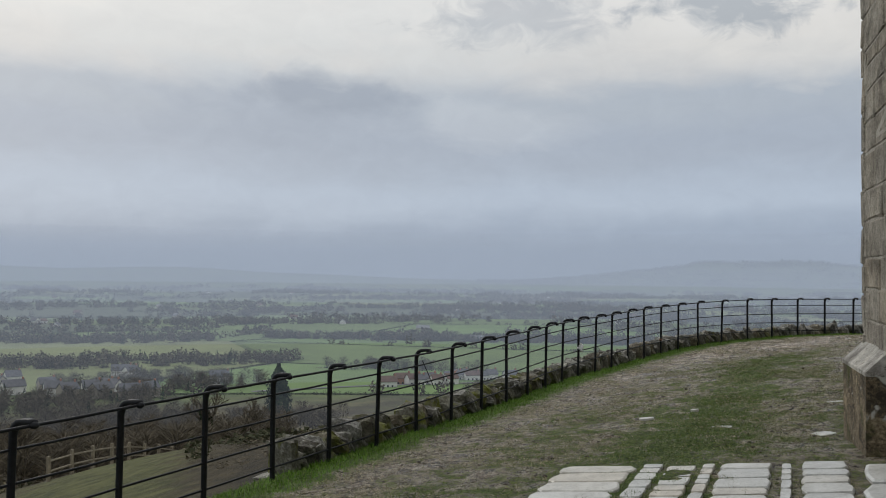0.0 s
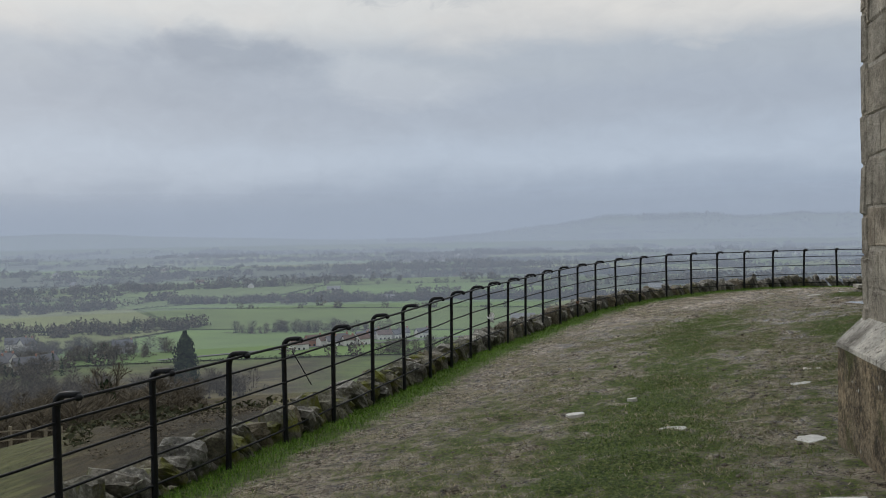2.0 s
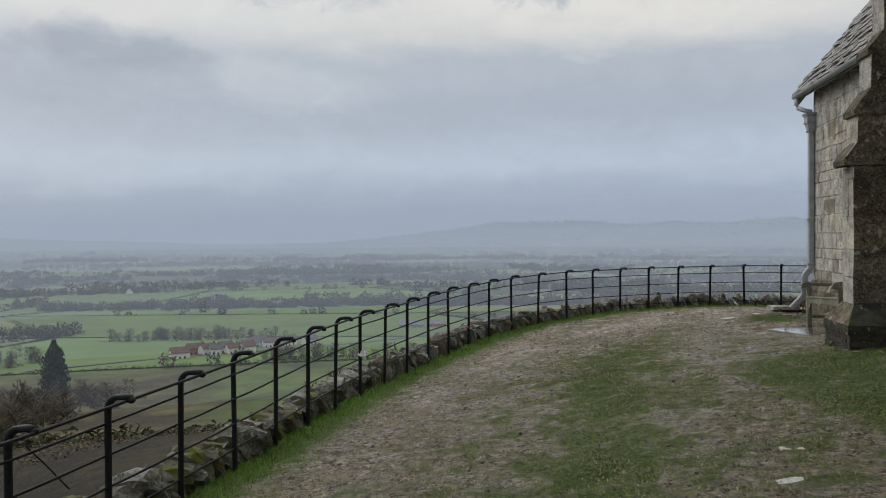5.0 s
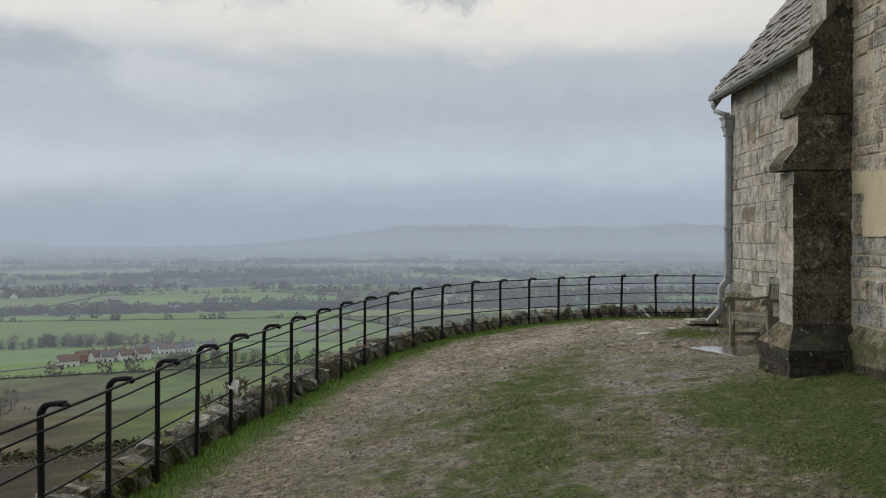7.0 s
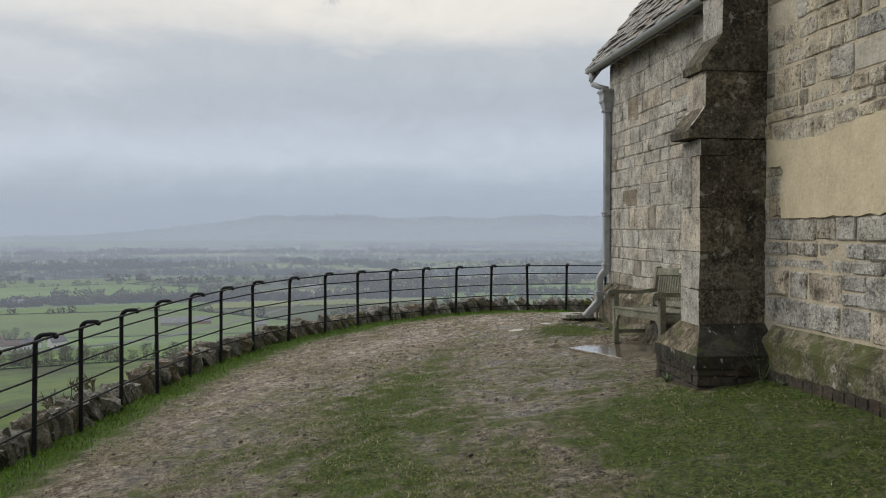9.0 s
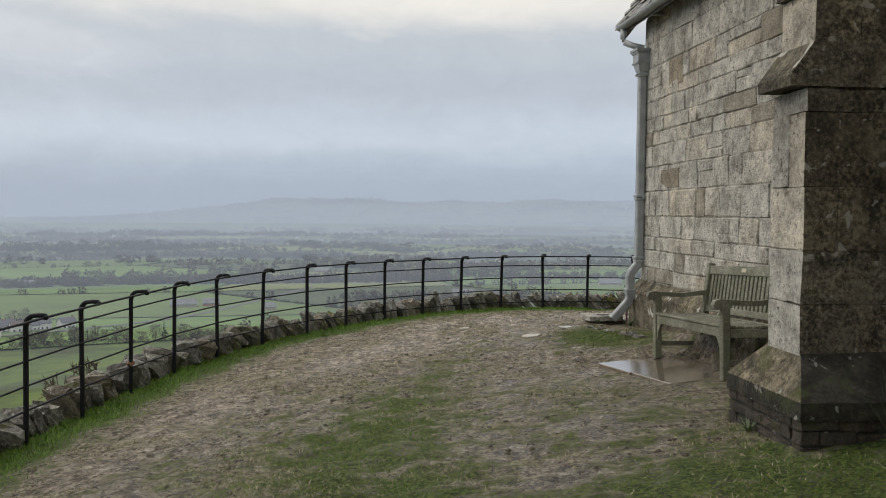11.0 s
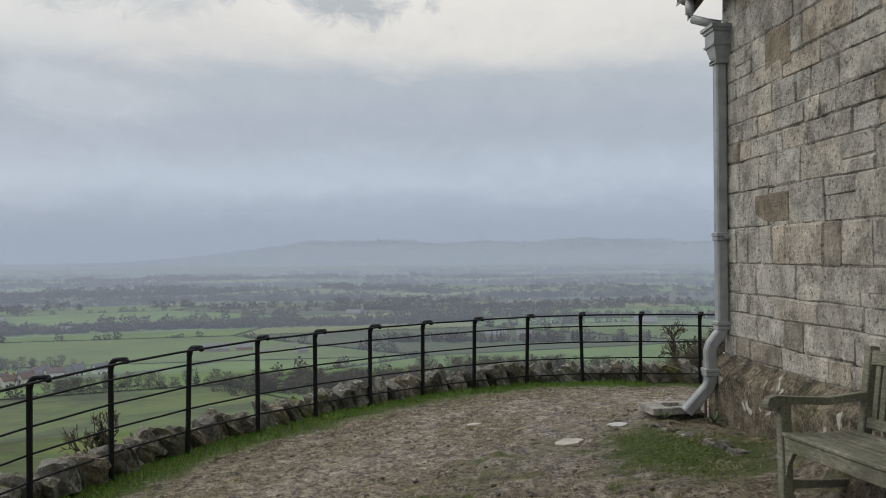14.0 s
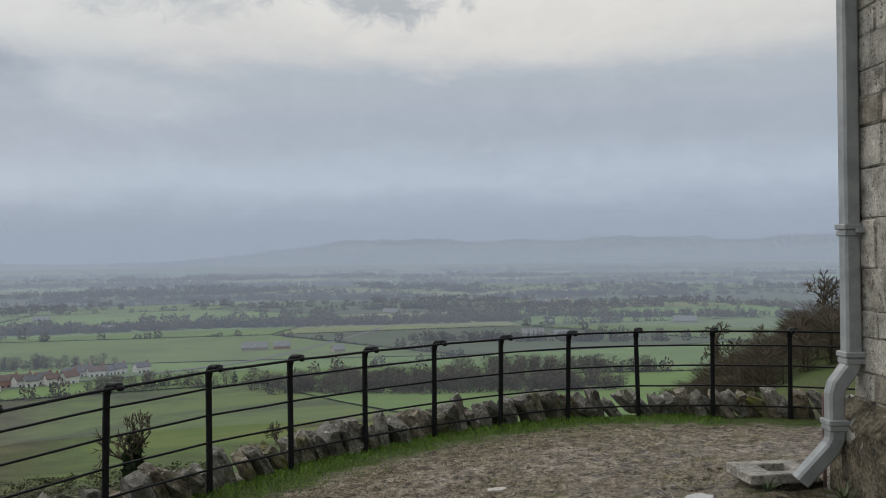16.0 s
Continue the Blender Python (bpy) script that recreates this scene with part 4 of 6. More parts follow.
outline = [(12.22, 1.70), (12.6, 1.68), (13.0, 1.675), (13.4, 1.665), (13.64, 1.67), (13.67, 1.80), (13.62, 2.04), (13.66, 2.07), (13.86, 2.08), (13.88, 2.30), (13.6, 2.27), (13.2, 2.25), (12.8, 2.30), (12.5, 2.33), (12.22, 2.35)]
patch = []
for k, (a, b) in enumerate(outline):
    c, d = outline[(k + 1) % len(outline)]
    for q in np.arange(0, 1, 0.125):
        u, v = a + (c - a) * q, b + (d - b) * q
        w = 0.018 if u > 12.3 else 0.0
        patch.append((u + w * noise.noise((u * 14, v * 14, 1)), v + w * noise.noise((u * 11, v * 14, 7)) + 0.5 * w * noise.noise((u * 40, v * 40, 3))))
prism(nave_wall, "plaster_patch", patch, "x", NX - 0.028, NX + 0.01, PLASTER, "smooth cream lime render patch")

# porch beside the paved path, turned slightly against the church
porch = thing("porch", "limestone church porch with chamfered plinth and pointed arch doorway", "porch", (1.0, 7.40, 0), -84.5)
PW = 0.13
PH = 4.3
# local x runs towards the viewer's start, local -y is the outer face
JAMB = 1.62


def arch_pts(n=8):
    out = []
    for k in range(n + 1):
        a = math.pi - k / n * math.radians(60)
        out.append((JAMB + 1.35 + 1.35 * math.cos(a), 1.95 + 1.35 * math.sin(a)))
    return out


ar = arch_pts()
half = [(0, -0.3), (JAMB, -0.3), (JAMB, 1.95)] + ar[1:] + [(ar[-1][0], PH), (0, PH)]
porch_wall = prism(porch, "porch_wall", half, "y", PW + 0.02, PW + 0.5, MORTAR)
mid = ar[-1][0]
prism(porch, "porch_wall", [(2 * mid - a, b) for a, b in half], "y", PW + 0.02, PW + 0.5, MORTAR)
porch_side = prism(porch, "porch_side_wall", [(PW + 0.5, -0.3), (3.2, -0.3), (3.2, PH), (PW + 0.5, PH)], "x", 0.0, 0.5, MORTAR)
prism(porch, "porch_side_wall", [(PW + 0.5, -0.3), (3.2, -0.3), (3.2, PH), (PW + 0.5, PH)], "x", 2 * mid - 0.5, 2 * mid, DARKVOID)
prism(porch, "porch_floor", [(0.5, PW + 0.5), (2 * mid - 0.5, PW + 0.5), (2 * mid - 0.5, 3.2), (0.5, 3.2)], "z", 0.0, 0.2, PAVING)
prism(porch, "porch_back_wall", [(0, -0.3), (2 * mid, -0.3), (2 * mid, PH), (0, PH)], "y", 3.2, 3.5, DARKVOID)
prism(porch, "porch_roof", [(-0.2, PH), (2 * mid + 0.2, PH), (mid, PH + 2.2)], "y", PW, 3.5, SLATE)
plinth = prism(porch, "plinth", [(0.0, -0.3), (PW + 0.03, -0.3), (PW + 0.03, 0.735), (0.0, 0.735)], "x", 0.0, 0.97, PLINTH, "damp chamfered plinth with pale weathered top, lit look in its colour")
# cap in paler stone: weathering, plus light on the slope put into colour
prism(plinth, "plinth_cap", [(-0.006, 0.735), (PW + 0.03, 0.735), (PW + 0.03, 0.93), (-0.006, 0.762)], "x", -0.006, 0.98, STONE, "pale weathered sloping plinth cap, lit look in its colour")


coursed(porch_wall, (0, PW + 0.02, 0), 0, JAMB - 0.16, 0.80, 4.25, (0.3, 0.38, 0.46), (0.24, 0.29, 0.33), STONE_PALE, 41, joint=0.007, proud=0.008, uneven=0.004)
coursed(porch_side, (0, PW + 1.2, 0), -90, 1.2, -0.1, 4.25, (0.3, 0.4), (0.24, 0.3), STONE_PALE, 42, joint=0.008, proud=0.006)
zz = 0.1
for k, h in enumerate((0.42, 0.36, 0.45, 0.38, 0.34)):
    prism(porch_wall, "jamb_stone", [(JAMB - 0.16, PW - 0.002), (JAMB - 0.04, PW - 0.002), (JAMB + 0.06, PW + 0.12), (JAMB + 0.06, PW + 0.3), (JAMB - 0.16, PW + 0.3)], "z", zz + 0.004, zz + h - 0.004, STONE_PALE)
    zz += h
for k in range(len(ar) - 1):
    (a0, b0), (a1, b1) = ar[k], ar[k + 1]
    c = (JAMB + 1.35, 1.95)
    e = lambda p, q: (c[0] + (p[0] - c[0]) * q, c[1] + (p[1] - c[1]) * q)
    poly = [e((a0, b0), 0.955), e((a0, b0), 1.13), e((a1, b1), 1.13), e((a1, b1), 0.955)]
    prism(porch_wall, "voussoir", poly, "y", PW - 0.004, PW + 0.3, STONE_PALE)


# ---------------------------------------------------------------- gutter and downpipe
pipe = thing("downpipe", "grey painted iron downpipe with hopper, collars and kicked-out shoe", "downpipe")
PX, PY = 3.93, 19.93


def square_pipe(pts, w):
    V, F = [], []
    for i, p in enumerate(pts):
        a, b = Vector(pts[max(0, i - 1)]), Vector(pts[min(len(pts) - 1, i + 1)])
        d = (b - a).normalized()
        s_ = Vector((0, 1, 0))
        u = d.cross(s_).normalized()
        s_ = u.cross(d).normalized()
        for ca, sa in ((1, 0.72), (0.72, 1), (-0.72, 1), (-1, 0.72), (-1, -0.72), (-0.72, -1), (0.72, -1), (1, -0.72)):
            V.append(Vector(p) + u * ca * w + s_ * sa * w)
        if i:
            F += [((i - 1) * 8 + k, (i - 1) * 8 + (k + 1) % 8, i * 8 + (k + 1) % 8, i * 8 + k) for k in range(8)]
    n = len(pts) - 1
    F += [tuple(range(8)), tuple(n * 8 + k for k in reversed(range(8)))]
    return V, F


stack = part_mesh("pipe", mesh_of("pipe", *square_pipe([(PX, PY, 3.45), (PX, PY, 2.6), (PX, PY, 1.84), (PX, PY, 1.0), (PX - 0.015, PY, 0.95), (PX - 0.10, PY - 0.01, 0.85), (PX - 0.115, PY - 0.01, 0.80), (PX - 0.115, PY - 0.01, 0.52), (PX - 0.135, PY, 0.46), (PX - 0.32, PY + 0.03, 0.24)], 0.05), PIPE), pipe)
for z, w in ((3.40, 0.068), (1.84, 0.066), (1.80, 0.060), (1.04, 0.066), (1.00, 0.060)):
    part("collar", box_bm(PX - w, PX + w, PY - w, PY + w, z - 0.018, z + 0.018, bevel=0.006), PIPE, stack)
for z, w in ((0.62, 0.066), (0.585, 0.06)):
    part("collar", box_bm(PX - 0.115 - w, PX - 0.115 + w, PY - 0.01 - w, PY - 0.01 + w, z - 0.018, z + 0.018, bevel=0.006), PIPE, stack)
part("bracket", box_bm(PX, CX + 0.02, PY - 0.09, PY + 0.09, 1.80, 1.83, bevel=0.004), PIPE, stack)
bm = bmesh.new()
for (w0, z0), (w1, z1) in (((0.068, 3.375), (0.068, 3.405)), ((0.056, 3.405), (0.056, 3.43)), ((0.062, 3.43), (0.088, 3.53)), ((0.10, 3.53), (0.104, 3.548)), ((0.092, 3.548), (0.094, 3.655)), ((0.104, 3.655), (0.112, 3.685)), ((0.124, 3.685), (0.124, 3.715))):
    vs = [bm.verts.new((PX + a * w, PY + b * w * 1.15, z)) for w, z in ((w0, z0), (w1, z1)) for a, b in ((-1, -1), (1, -1), (1, 1), (-1, 1))]
    for k in range(4):
        bm.faces.new((vs[k], vs[(k + 1) % 4], vs[4 + (k + 1) % 4], vs[4 + k]))
    bm.faces.new(vs[4:])
    bm.faces.new(vs[3::-1])
part("hopper", bm, PIPE, pipe, "moulded square rainwater hopper")
V, F = tube_arrays([(CX - 0.26, PY + 0.22, EAVE - 0.10), (CX - 0.26, PY + 0.22, EAVE - 0.22), (CX - 0.245, PY + 0.17, EAVE - 0.29), (CX - 0.16, PY + 0.06, EAVE - 0.35), (PX, PY, EAVE - 0.38), (PX, PY, 3.70)], [0.04] * 6, 10)
part_mesh("swan_neck", mesh_of("swan_neck", V, F, PIPE, True), pipe)
gut = thing("gutter", "grey half-round iron gutter along the slate eaves", "gutter")
V, F = [], []
for y in (14.45, CE + 0.27):
    for k in range(9):
        a = math.pi + math.pi * k / 8
        V.append((CX - 0.26 + 0.062 * math.cos(a), y, EAVE - 0.05 + 0.062 * math.sin(a)))
    for k in range(9):
        a = 2 * math.pi - math.pi * k / 8
        V.append((CX - 0.26 + 0.052 * math.cos(a), y, EAVE - 0.05 + 0.052 * math.sin(a)))
F = [(k, (k + 1) % 18, 18 + (k + 1) % 18, 18 + k) for k in range(18)] + [tuple(reversed(range(18))), tuple(range(18, 36))]
trough = part_mesh("trough", mesh_of("trough", V, F, PIPE), gut)
for y in np.arange(14.8, 20.2, 0.9):
    part("gutter_bracket", box_bm(CX - 0.21, CX + 0.01, y - 0.012, y + 0.012, EAVE - 0.12, EAVE - 0.10), PIPE, trough)
cab = thing("lightning_conductor", "thin red-brown conductor strip beside the downpipe", "cable")
V, F = tube_arrays([(CX - 0.012, CE + 0.035, 3.6), (CX - 0.012, CE + 0.04, 2.4), (CX - 0.02, CE + 0.035, 1.1), (CX - 0.15, CE + 0.13, 0.74), (CX - 0.15, CE + 0.13, 0.1)], [0.013] * 5, 6)
part_mesh("strip", mesh_of("strip", V, F, CABLE), cab)

# ---------------------------------------------------------------- drain, slabs and stones on the ground
drain = thing("drain_gully", "pale stone gully block with square hole under the shoe", "drain", (3.57, 20.22, gz(3.57, 20.2) + 0.035), 6)
bm = bmesh.new()
for a in ((-0.27, 0.20, -0.17, -0.09), (-0.27, 0.20, 0.09, 0.17), (-0.27, -0.10, -0.09, 0.09), (0.10, 0.20, -0.09, 0.09)):
    add_box(bm, a[0], a[1], a[2], a[3], 0.02, 0.085, bevel=0.006)
part("gully_top", bm, STONE, drain)
part("gully_base", box_bm(-0.20, 0.26, -0.13, 0.15, -0.12, 0.03, bevel=0.02), DARKSTONE, drain)

rs = random.Random(77)


def flat_stone(name, x, y, sx, sy, h, rz, label, mat=PAVING, cat="stone", lift=0.0, round_=3.0):
    bm = bmesh.new()
    n = 14
    ring = []
    for k in range(n):
        a = 2 * math.pi * k / n
        q = (abs(math.cos(a)) ** round_ + abs(math.sin(a)) ** round_) ** (-1 / round_)
        j = 1 + rs.uniform(-0.16, 0.12)
        ring.append((sx / 2 * math.cos(a) * q * j, sy / 2 * math.sin(a) * q * j))
    layers = [(1.0, -0.06), (1.0, h * 0.6), (0.96, h), ]
    vs = [[bm.verts.new((a * f_, b * f_, z)) for a, b in ring] for f_, z in layers]
    for j in range(2):
        for k in range(n):
            bm.faces.new((vs[j][k], vs[j][(k + 1) % n], vs[j + 1][(k + 1) % n], vs[j + 1][k]))
    bm.faces.new(vs[2])
    me = bpy.data.meshes.new(name)
    bm.to_mesh(me)
    bm.free()
    me.materials.append(mat)
    ob = new(name, me)
    dx = (gz(x + 0.15, y) - gz(x - 0.15, y)) / 0.3
    dy = (gz(x, y + 0.15) - gz(x, y - 0.15)) / 0.3
    ob.matrix_world = pose(x, y, gz(x, y) + lift, math.degrees(math.atan(dy)), -math.degrees(math.atan(dx)), 0) @ pose(0, 0, 0, 0, 0, rz)
    return tagged(ob, label, cat, "flat stones in the turf")


for x, y, sx, sy, rz, rd in ((2.44, 19.55, 0.30, 0.24, 20, 2), (2.97, 20.0, 0.30, 0.22, 40, 3), (0.02, 8.02, 0.24, 0.20, 15, 2.5), (0.86, 7.52, 0.20, 0.22, 30, 3), (-0.78, 8.8, 0.17, 0.14, 5, 4), (1.02, 9.42, 0.24, 0.12, 25, 3),
                           (1.2, 10.1, 0.2, 0.12, -20, 3), (2.2, 21.3, 0.22, 0.15, 10, 3), (1.75, 20.6, 0.16, 0.10, 0, 3), (-0.35, 9.3, 0.1, 0.07, 0, 2)):
    flat_stone("flat_stone", x, y, sx * 0.85, sy * 0.8, 0.012, rz, "pale wet flat stone sunk in muddy turf", round_=rd, lift=-0.006)
for x, y, sx, sy, dz in ((3.06, 17.02, 0.80, 0.66, 0.0), (3.16, 16.33, 0.80, 0.68, 0.004), (3.26, 15.64, 0.80, 0.66, -0.004)):
    sl = part("paving_slab", box_bm(-sx / 2, sx / 2, -sy / 2, sy / 2, -0.12, 0.0, bevel=0.006), SLAB, None)
    sl.matrix_world = pose(x, y, 0.232 - 0.055 * (y - 16.5) + dz, -3.0, 0, 0) @ pose(0, 0, 0, 0, -4.5, 8.5)
    tagged(sl, "wet concrete paving slab under the garden bench", "slab", "bench slabs")

edging = thing("stone_edging", "row of small rough wet stones edging the earth below the wall", "edging")
er = random.Random(31)
for k in range(11):
    u = k / 10
    x, y = 3.30 + 0.20 * u + er.uniform(-0.03, 0.03), 19.82 - 1.3 * u
    part_mesh("stone", er.choice(FLATS), edging, (x, y, gz(x, y) + er.uniform(-0.03, -0.01)), (er.uniform(-8, 8), er.uniform(-8, 8), er.uniform(0, 180))).scale = (0.30, 0.30, 0.62)

paving = thing("paved_path", "pale worn paving stones sunk in grass before the porch", "path", kind="structure")
rs = random.Random(12)
PAVE_X = ((-0.98, -0.42), (-0.38, -0.24), (-0.20, 0.0), (0.04, 0.12), (0.16, 0.50), (0.56, 0.62), (0.68, 0.96), (1.02, 1.9))
for k, (a, b) in enumerate(PAVE_X):
    y = 6.25 + rs.uniform(-0.1, 0.06)
    narrow = b - a < 0.22
    while y > 3.2:
        ln = rs.uniform(0.13, 0.28) if narrow else (rs.uniform(0.18, 0.30) if k < 7 else rs.uniform(0.25, 0.7))
        if k == 7 and y < 6.3:
            ln = rs.uniform(0.5, 0.75)
        px_, py_ = (a + b) / 2, y - ln / 2
        bm = bmesh.new()
        n = 12
        ring = []
        for q_ in range(n):
            an = 2 * math.pi * (q_ + 0.5) / n
            sq = (abs(math.cos(an)) ** 7 + abs(math.sin(an)) ** 7) ** (-1 / 7) * (1 + rs.uniform(-0.07, 0.05))
            ring.append(((b - a) / 2 * math.cos(an) * sq, (ln - 0.03) / 2 * math.sin(an) * sq))
        vs = [[bm.verts.new((u * f_, v * f_, z)) for u, v in ring] for f_, z in ((1, -0.05), (1, 0.012), (0.95, 0.022))]
        for j in range(2):
            for q_ in range(n):
                bm.faces.new((vs[j][q_], vs[j][(q_ + 1) % n], vs[j + 1][(q_ + 1) % n], vs[j + 1][q_]))
        bm.faces.new(vs[2])
        ob = part("paving_stone", bm, PAVING, paving)
        ob.matrix_basis = pose(px_, py_, gz(px_, py_) + 0.004, 0, -math.degrees(math.atan(0.118)), rs.uniform(-3, 3))
        y -= ln


# ---------------------------------------------------------------- bench
def bench(loc, rz):
    """Slatted garden bench, local x along its length, front towards local -y."""
    b = thing("garden_bench", "weathered grey-green teak garden bench with slatted back beside the wall", "bench", loc, rz)
    L = 0.74
    for sx in (-1, 1):
        x0 = sx * L
        part("front_leg", box_bm(x0 - 0.032, x0 + 0.032, -0.03, 0.035, 0, 0.60, bevel=0.006), WOOD, b)
        part("back_leg", box_bm(-0.032, 0.032, -0.03, 0.03, 0.0, 0.93, bevel=0.006, m=Matrix.Translation((x0, 0.42, 0)) @ pose(0, 0, 0, -8, 0, 0)), WOOD, b)
        bm = bmesh.new()
        prof = [(-0.10, 0.575), (-0.105, 0.60), (-0.09, 0.635), (-0.05, 0.648), (0.05, 0.640), (0.25, 0.632), (0.50, 0.66), (0.50, 0.615), (0.25, 0.590), (0.05, 0.598), (-0.03, 0.590), (-0.06, 0.565), (-0.085, 0.56)]
        vs = [[bm.verts.new((x0 + w, u, v)) for u, v in prof] for w in (-0.034, 0.034)]
        bm.faces.new(vs[0])
        bm.faces.new(vs[1][::-1])
        for k in range(len(prof)):
            bm.faces.new((vs[0][k], vs[1][k], vs[1][(k + 1) % len(prof)], vs[0][(k + 1) % len(prof)]))
        bmesh.ops.recalc_face_normals(bm, faces=bm.faces[:])
        part("armrest", bm, WOOD, b, "armrest with scrolled front end")
        part("side_rail", box_bm(x0 - 0.018, x0 + 0.018, 0.035, 0.42, 0.34, 0.41, bevel=0.004), WOOD, b)
        part("stretcher", box_bm(x0 - 0.016, x0 + 0.016, 0.035, 0.41, 0.12, 0.165, bevel=0.004), WOOD, b)
        bm = bmesh.new()
        pr = [(0.03, 0.37), (0.17, 0.37), (0.12, 0.33), (0.07, 0.27), (0.03, 0.17)]
        vs = [[bm.verts.new((x0 - sx * u, w, v)) for u, v in pr] for w in (-0.014, 0.014)]
        bm.faces.new(vs[0])
        bm.faces.new(vs[1][::-1])
        for k in range(len(pr)):
            bm.faces.new((vs[0][k], vs[1][k], vs[1][(k + 1) % len(pr)], vs[0][(k + 1) % len(pr)]))
        bmesh.ops.recalc_face_normals(bm, faces=bm.faces[:])
        part("corner_brace", bm, WOOD, b, "curved corner brace")
    part("front_rail", box_bm(-L + 0.03, L - 0.03, -0.016, 0.016, 0.34, 0.42, bevel=0.005), WOOD, b)
    for k in range(7):
        y = 0.0 + k * 0.066
        part("seat_slat", box_bm(-L - 0.005, L + 0.005, y - 0.027, y + 0.027, 0.420 - 0.012 * math.sin(k / 6 * math.pi), 0.442 - 0.012 * math.sin(k / 6 * math.pi), bevel=0.004), WOOD, b)
    tilt = Matrix.Translation((0, 0.42, 0)) @ pose(0, 0, 0, -8, 0, 0)
    top = part("top_rail", box_bm(-L + 0.03, L - 0.03, -0.02, 0.02, 0.82, 0.905, bevel=0.006, m=tilt), WOOD, b)
    part("lower_back_rail", box_bm(-L + 0.03, L - 0.03, -0.016, 0.016, 0.46, 0.52, bevel=0.005, m=tilt), WOOD, b)
    n = 19
    for k in range(n):
        x = -L + 0.09 + k * (2 * L - 0.18) / (n - 1)
        part("back_slat", box_bm(x - 0.023, x + 0.023, -0.009, 0.009, 0.51, 0.83, bevel=0.003, m=tilt), WOOD, b)
    part("plaque", box_bm(-0.045, 0.045, -0.0225, -0.018, 0.85, 0.885, bevel=0.002, m=tilt), BRASS, top, "small dull metal plaque")
    return b


bn = bench((3.19, 16.50, 0.25), -90)
bn.matrix_world = bn.matrix_world @ pose(0, 0, 0, 0, -3.0, 0)

# ---------------------------------------------------------------- ties on the fence
pp, nn, zz = [(p, n, z) for s, p, n, z in posts if abs(s - S0) < 0.01][0]
rag = bmesh.new()
bmesh.ops.create_icosphere(rag, subdivisions=3, radius=0.05)
for v in rag.verts:
    v.co += noise.noise_vector(v.co * 45) * 0.035 + noise.noise_vector(v.co * 17) * 0.03
    v.co.z *= 1.25
ragob = part("cloth_rag", rag, CLOTH, None, smooth=False)
ragob.matrix_world = Matrix.Translation((pp[0] + nn[0] * 0.045, pp[1] + nn[1] * 0.045, zz + 0.52))
tagged(ragob, "white cloth rag knotted round a fence post", "rag")
pp, nn, zz = [(p, n, z) for s, p, n, z in posts if abs(s - post_arc(5)) < 0.01][0]
tw = bmesh.new()
bmesh.ops.create_icosphere(tw, subdivisions=2, radius=0.034)
for v in tw.verts:
    v.co += noise.noise_vector(v.co * 50) * 0.02
twob = part("twine_knot", tw, RUSTY, None)
twob.matrix_world = Matrix.Translation((pp[0], pp[1], zz + 0.30))
tagged(twob, "brown twine knot tied on a fence post", "twine")


# ---------------------------------------------------------------- the valley: fields, hedges, woods, houses
def far_z(x, y):
    return ground_z(np.asarray(x, float), np.asarray(y, float))[0]


vr = np.random.default_rng(17)
ROT = math.radians(14)
CU, CV = 275.0, 185.0


def lattice(i, j):
    """A field corner of the jittered field grid."""
    r = np.random.default_rng((i + 500) * 1009 + (j + 500))
    u = (i + 0.35 * (j % 2)) * CU + r.uniform(-0.24, 0.24) * CU
    v = j * CV + r.uniform(-0.26, 0.26) * CV
    return np.array([u * math.cos(ROT) - v * math.sin(ROT), 14 + u * math.sin(ROT) + v * math.cos(ROT)])


fields = thing("fields", "patchwork of green winter pasture in the valley", "fields", kind="structure")
hedge_lines = []
cells = []
for i in range(-18, 16):
    for j in range(1, 22):
        q = [lattice(i, j), lattice(i + 1, j), lattice(i + 1, j + 1), lattice(i, j + 1)]
        c = sum(q) / 4
        r, az = math.hypot(c[0], c[1] - 14), math.degrees(math.atan2(-c[0], c[1] - 14))
        if not (250 < r < 3300 and -42 < az < 66) or min(math.hypot(p[0], p[1] - 14) for p in q) < (300 if az > 27 else 150):
            continue
        cells.append((i, j, q, r, az))
fr = random.Random(4)
for i, j, q, r, az in cells:
    for a, b in ((0, 1), (0, 3)):
        if fr.random() < (0.80 if r < 1500 else 0.7):
            hedge_lines.append((q[a], q[b], r))
    k = fr.choices(range(6), (6, 5, 3, 2, 0.5, 1.5) if r < 1000 else (3, 5, 3, 2, 1, 5))[0]
    if fr.random() < (0.06 if r < 900 else 0.12):
        continue
    n = 5
    pts = []
    for a in range(n):
        for b in range(n):
            u, v = 0.012 + 0.976 * a / (n - 1), 0.012 + 0.976 * b / (n - 1)
            pts.append((1 - u) * (1 - v) * q[0] + u * (1 - v) * q[1] + u * v * q[2] + (1 - u) * v * q[3])
    pts = np.array(pts)
    z = far_z(pts[:, 0], pts[:, 1]) + 0.35 + r * 0.0006
    F = [(a * n + b, (a + 1) * n + b, (a + 1) * n + b + 1, a * n + b + 1) for a in range(n - 1) for b in range(n - 1)]
    part_mesh("field", mesh_of("field", np.column_stack([pts, z]), F, FIELD[k]), fields)


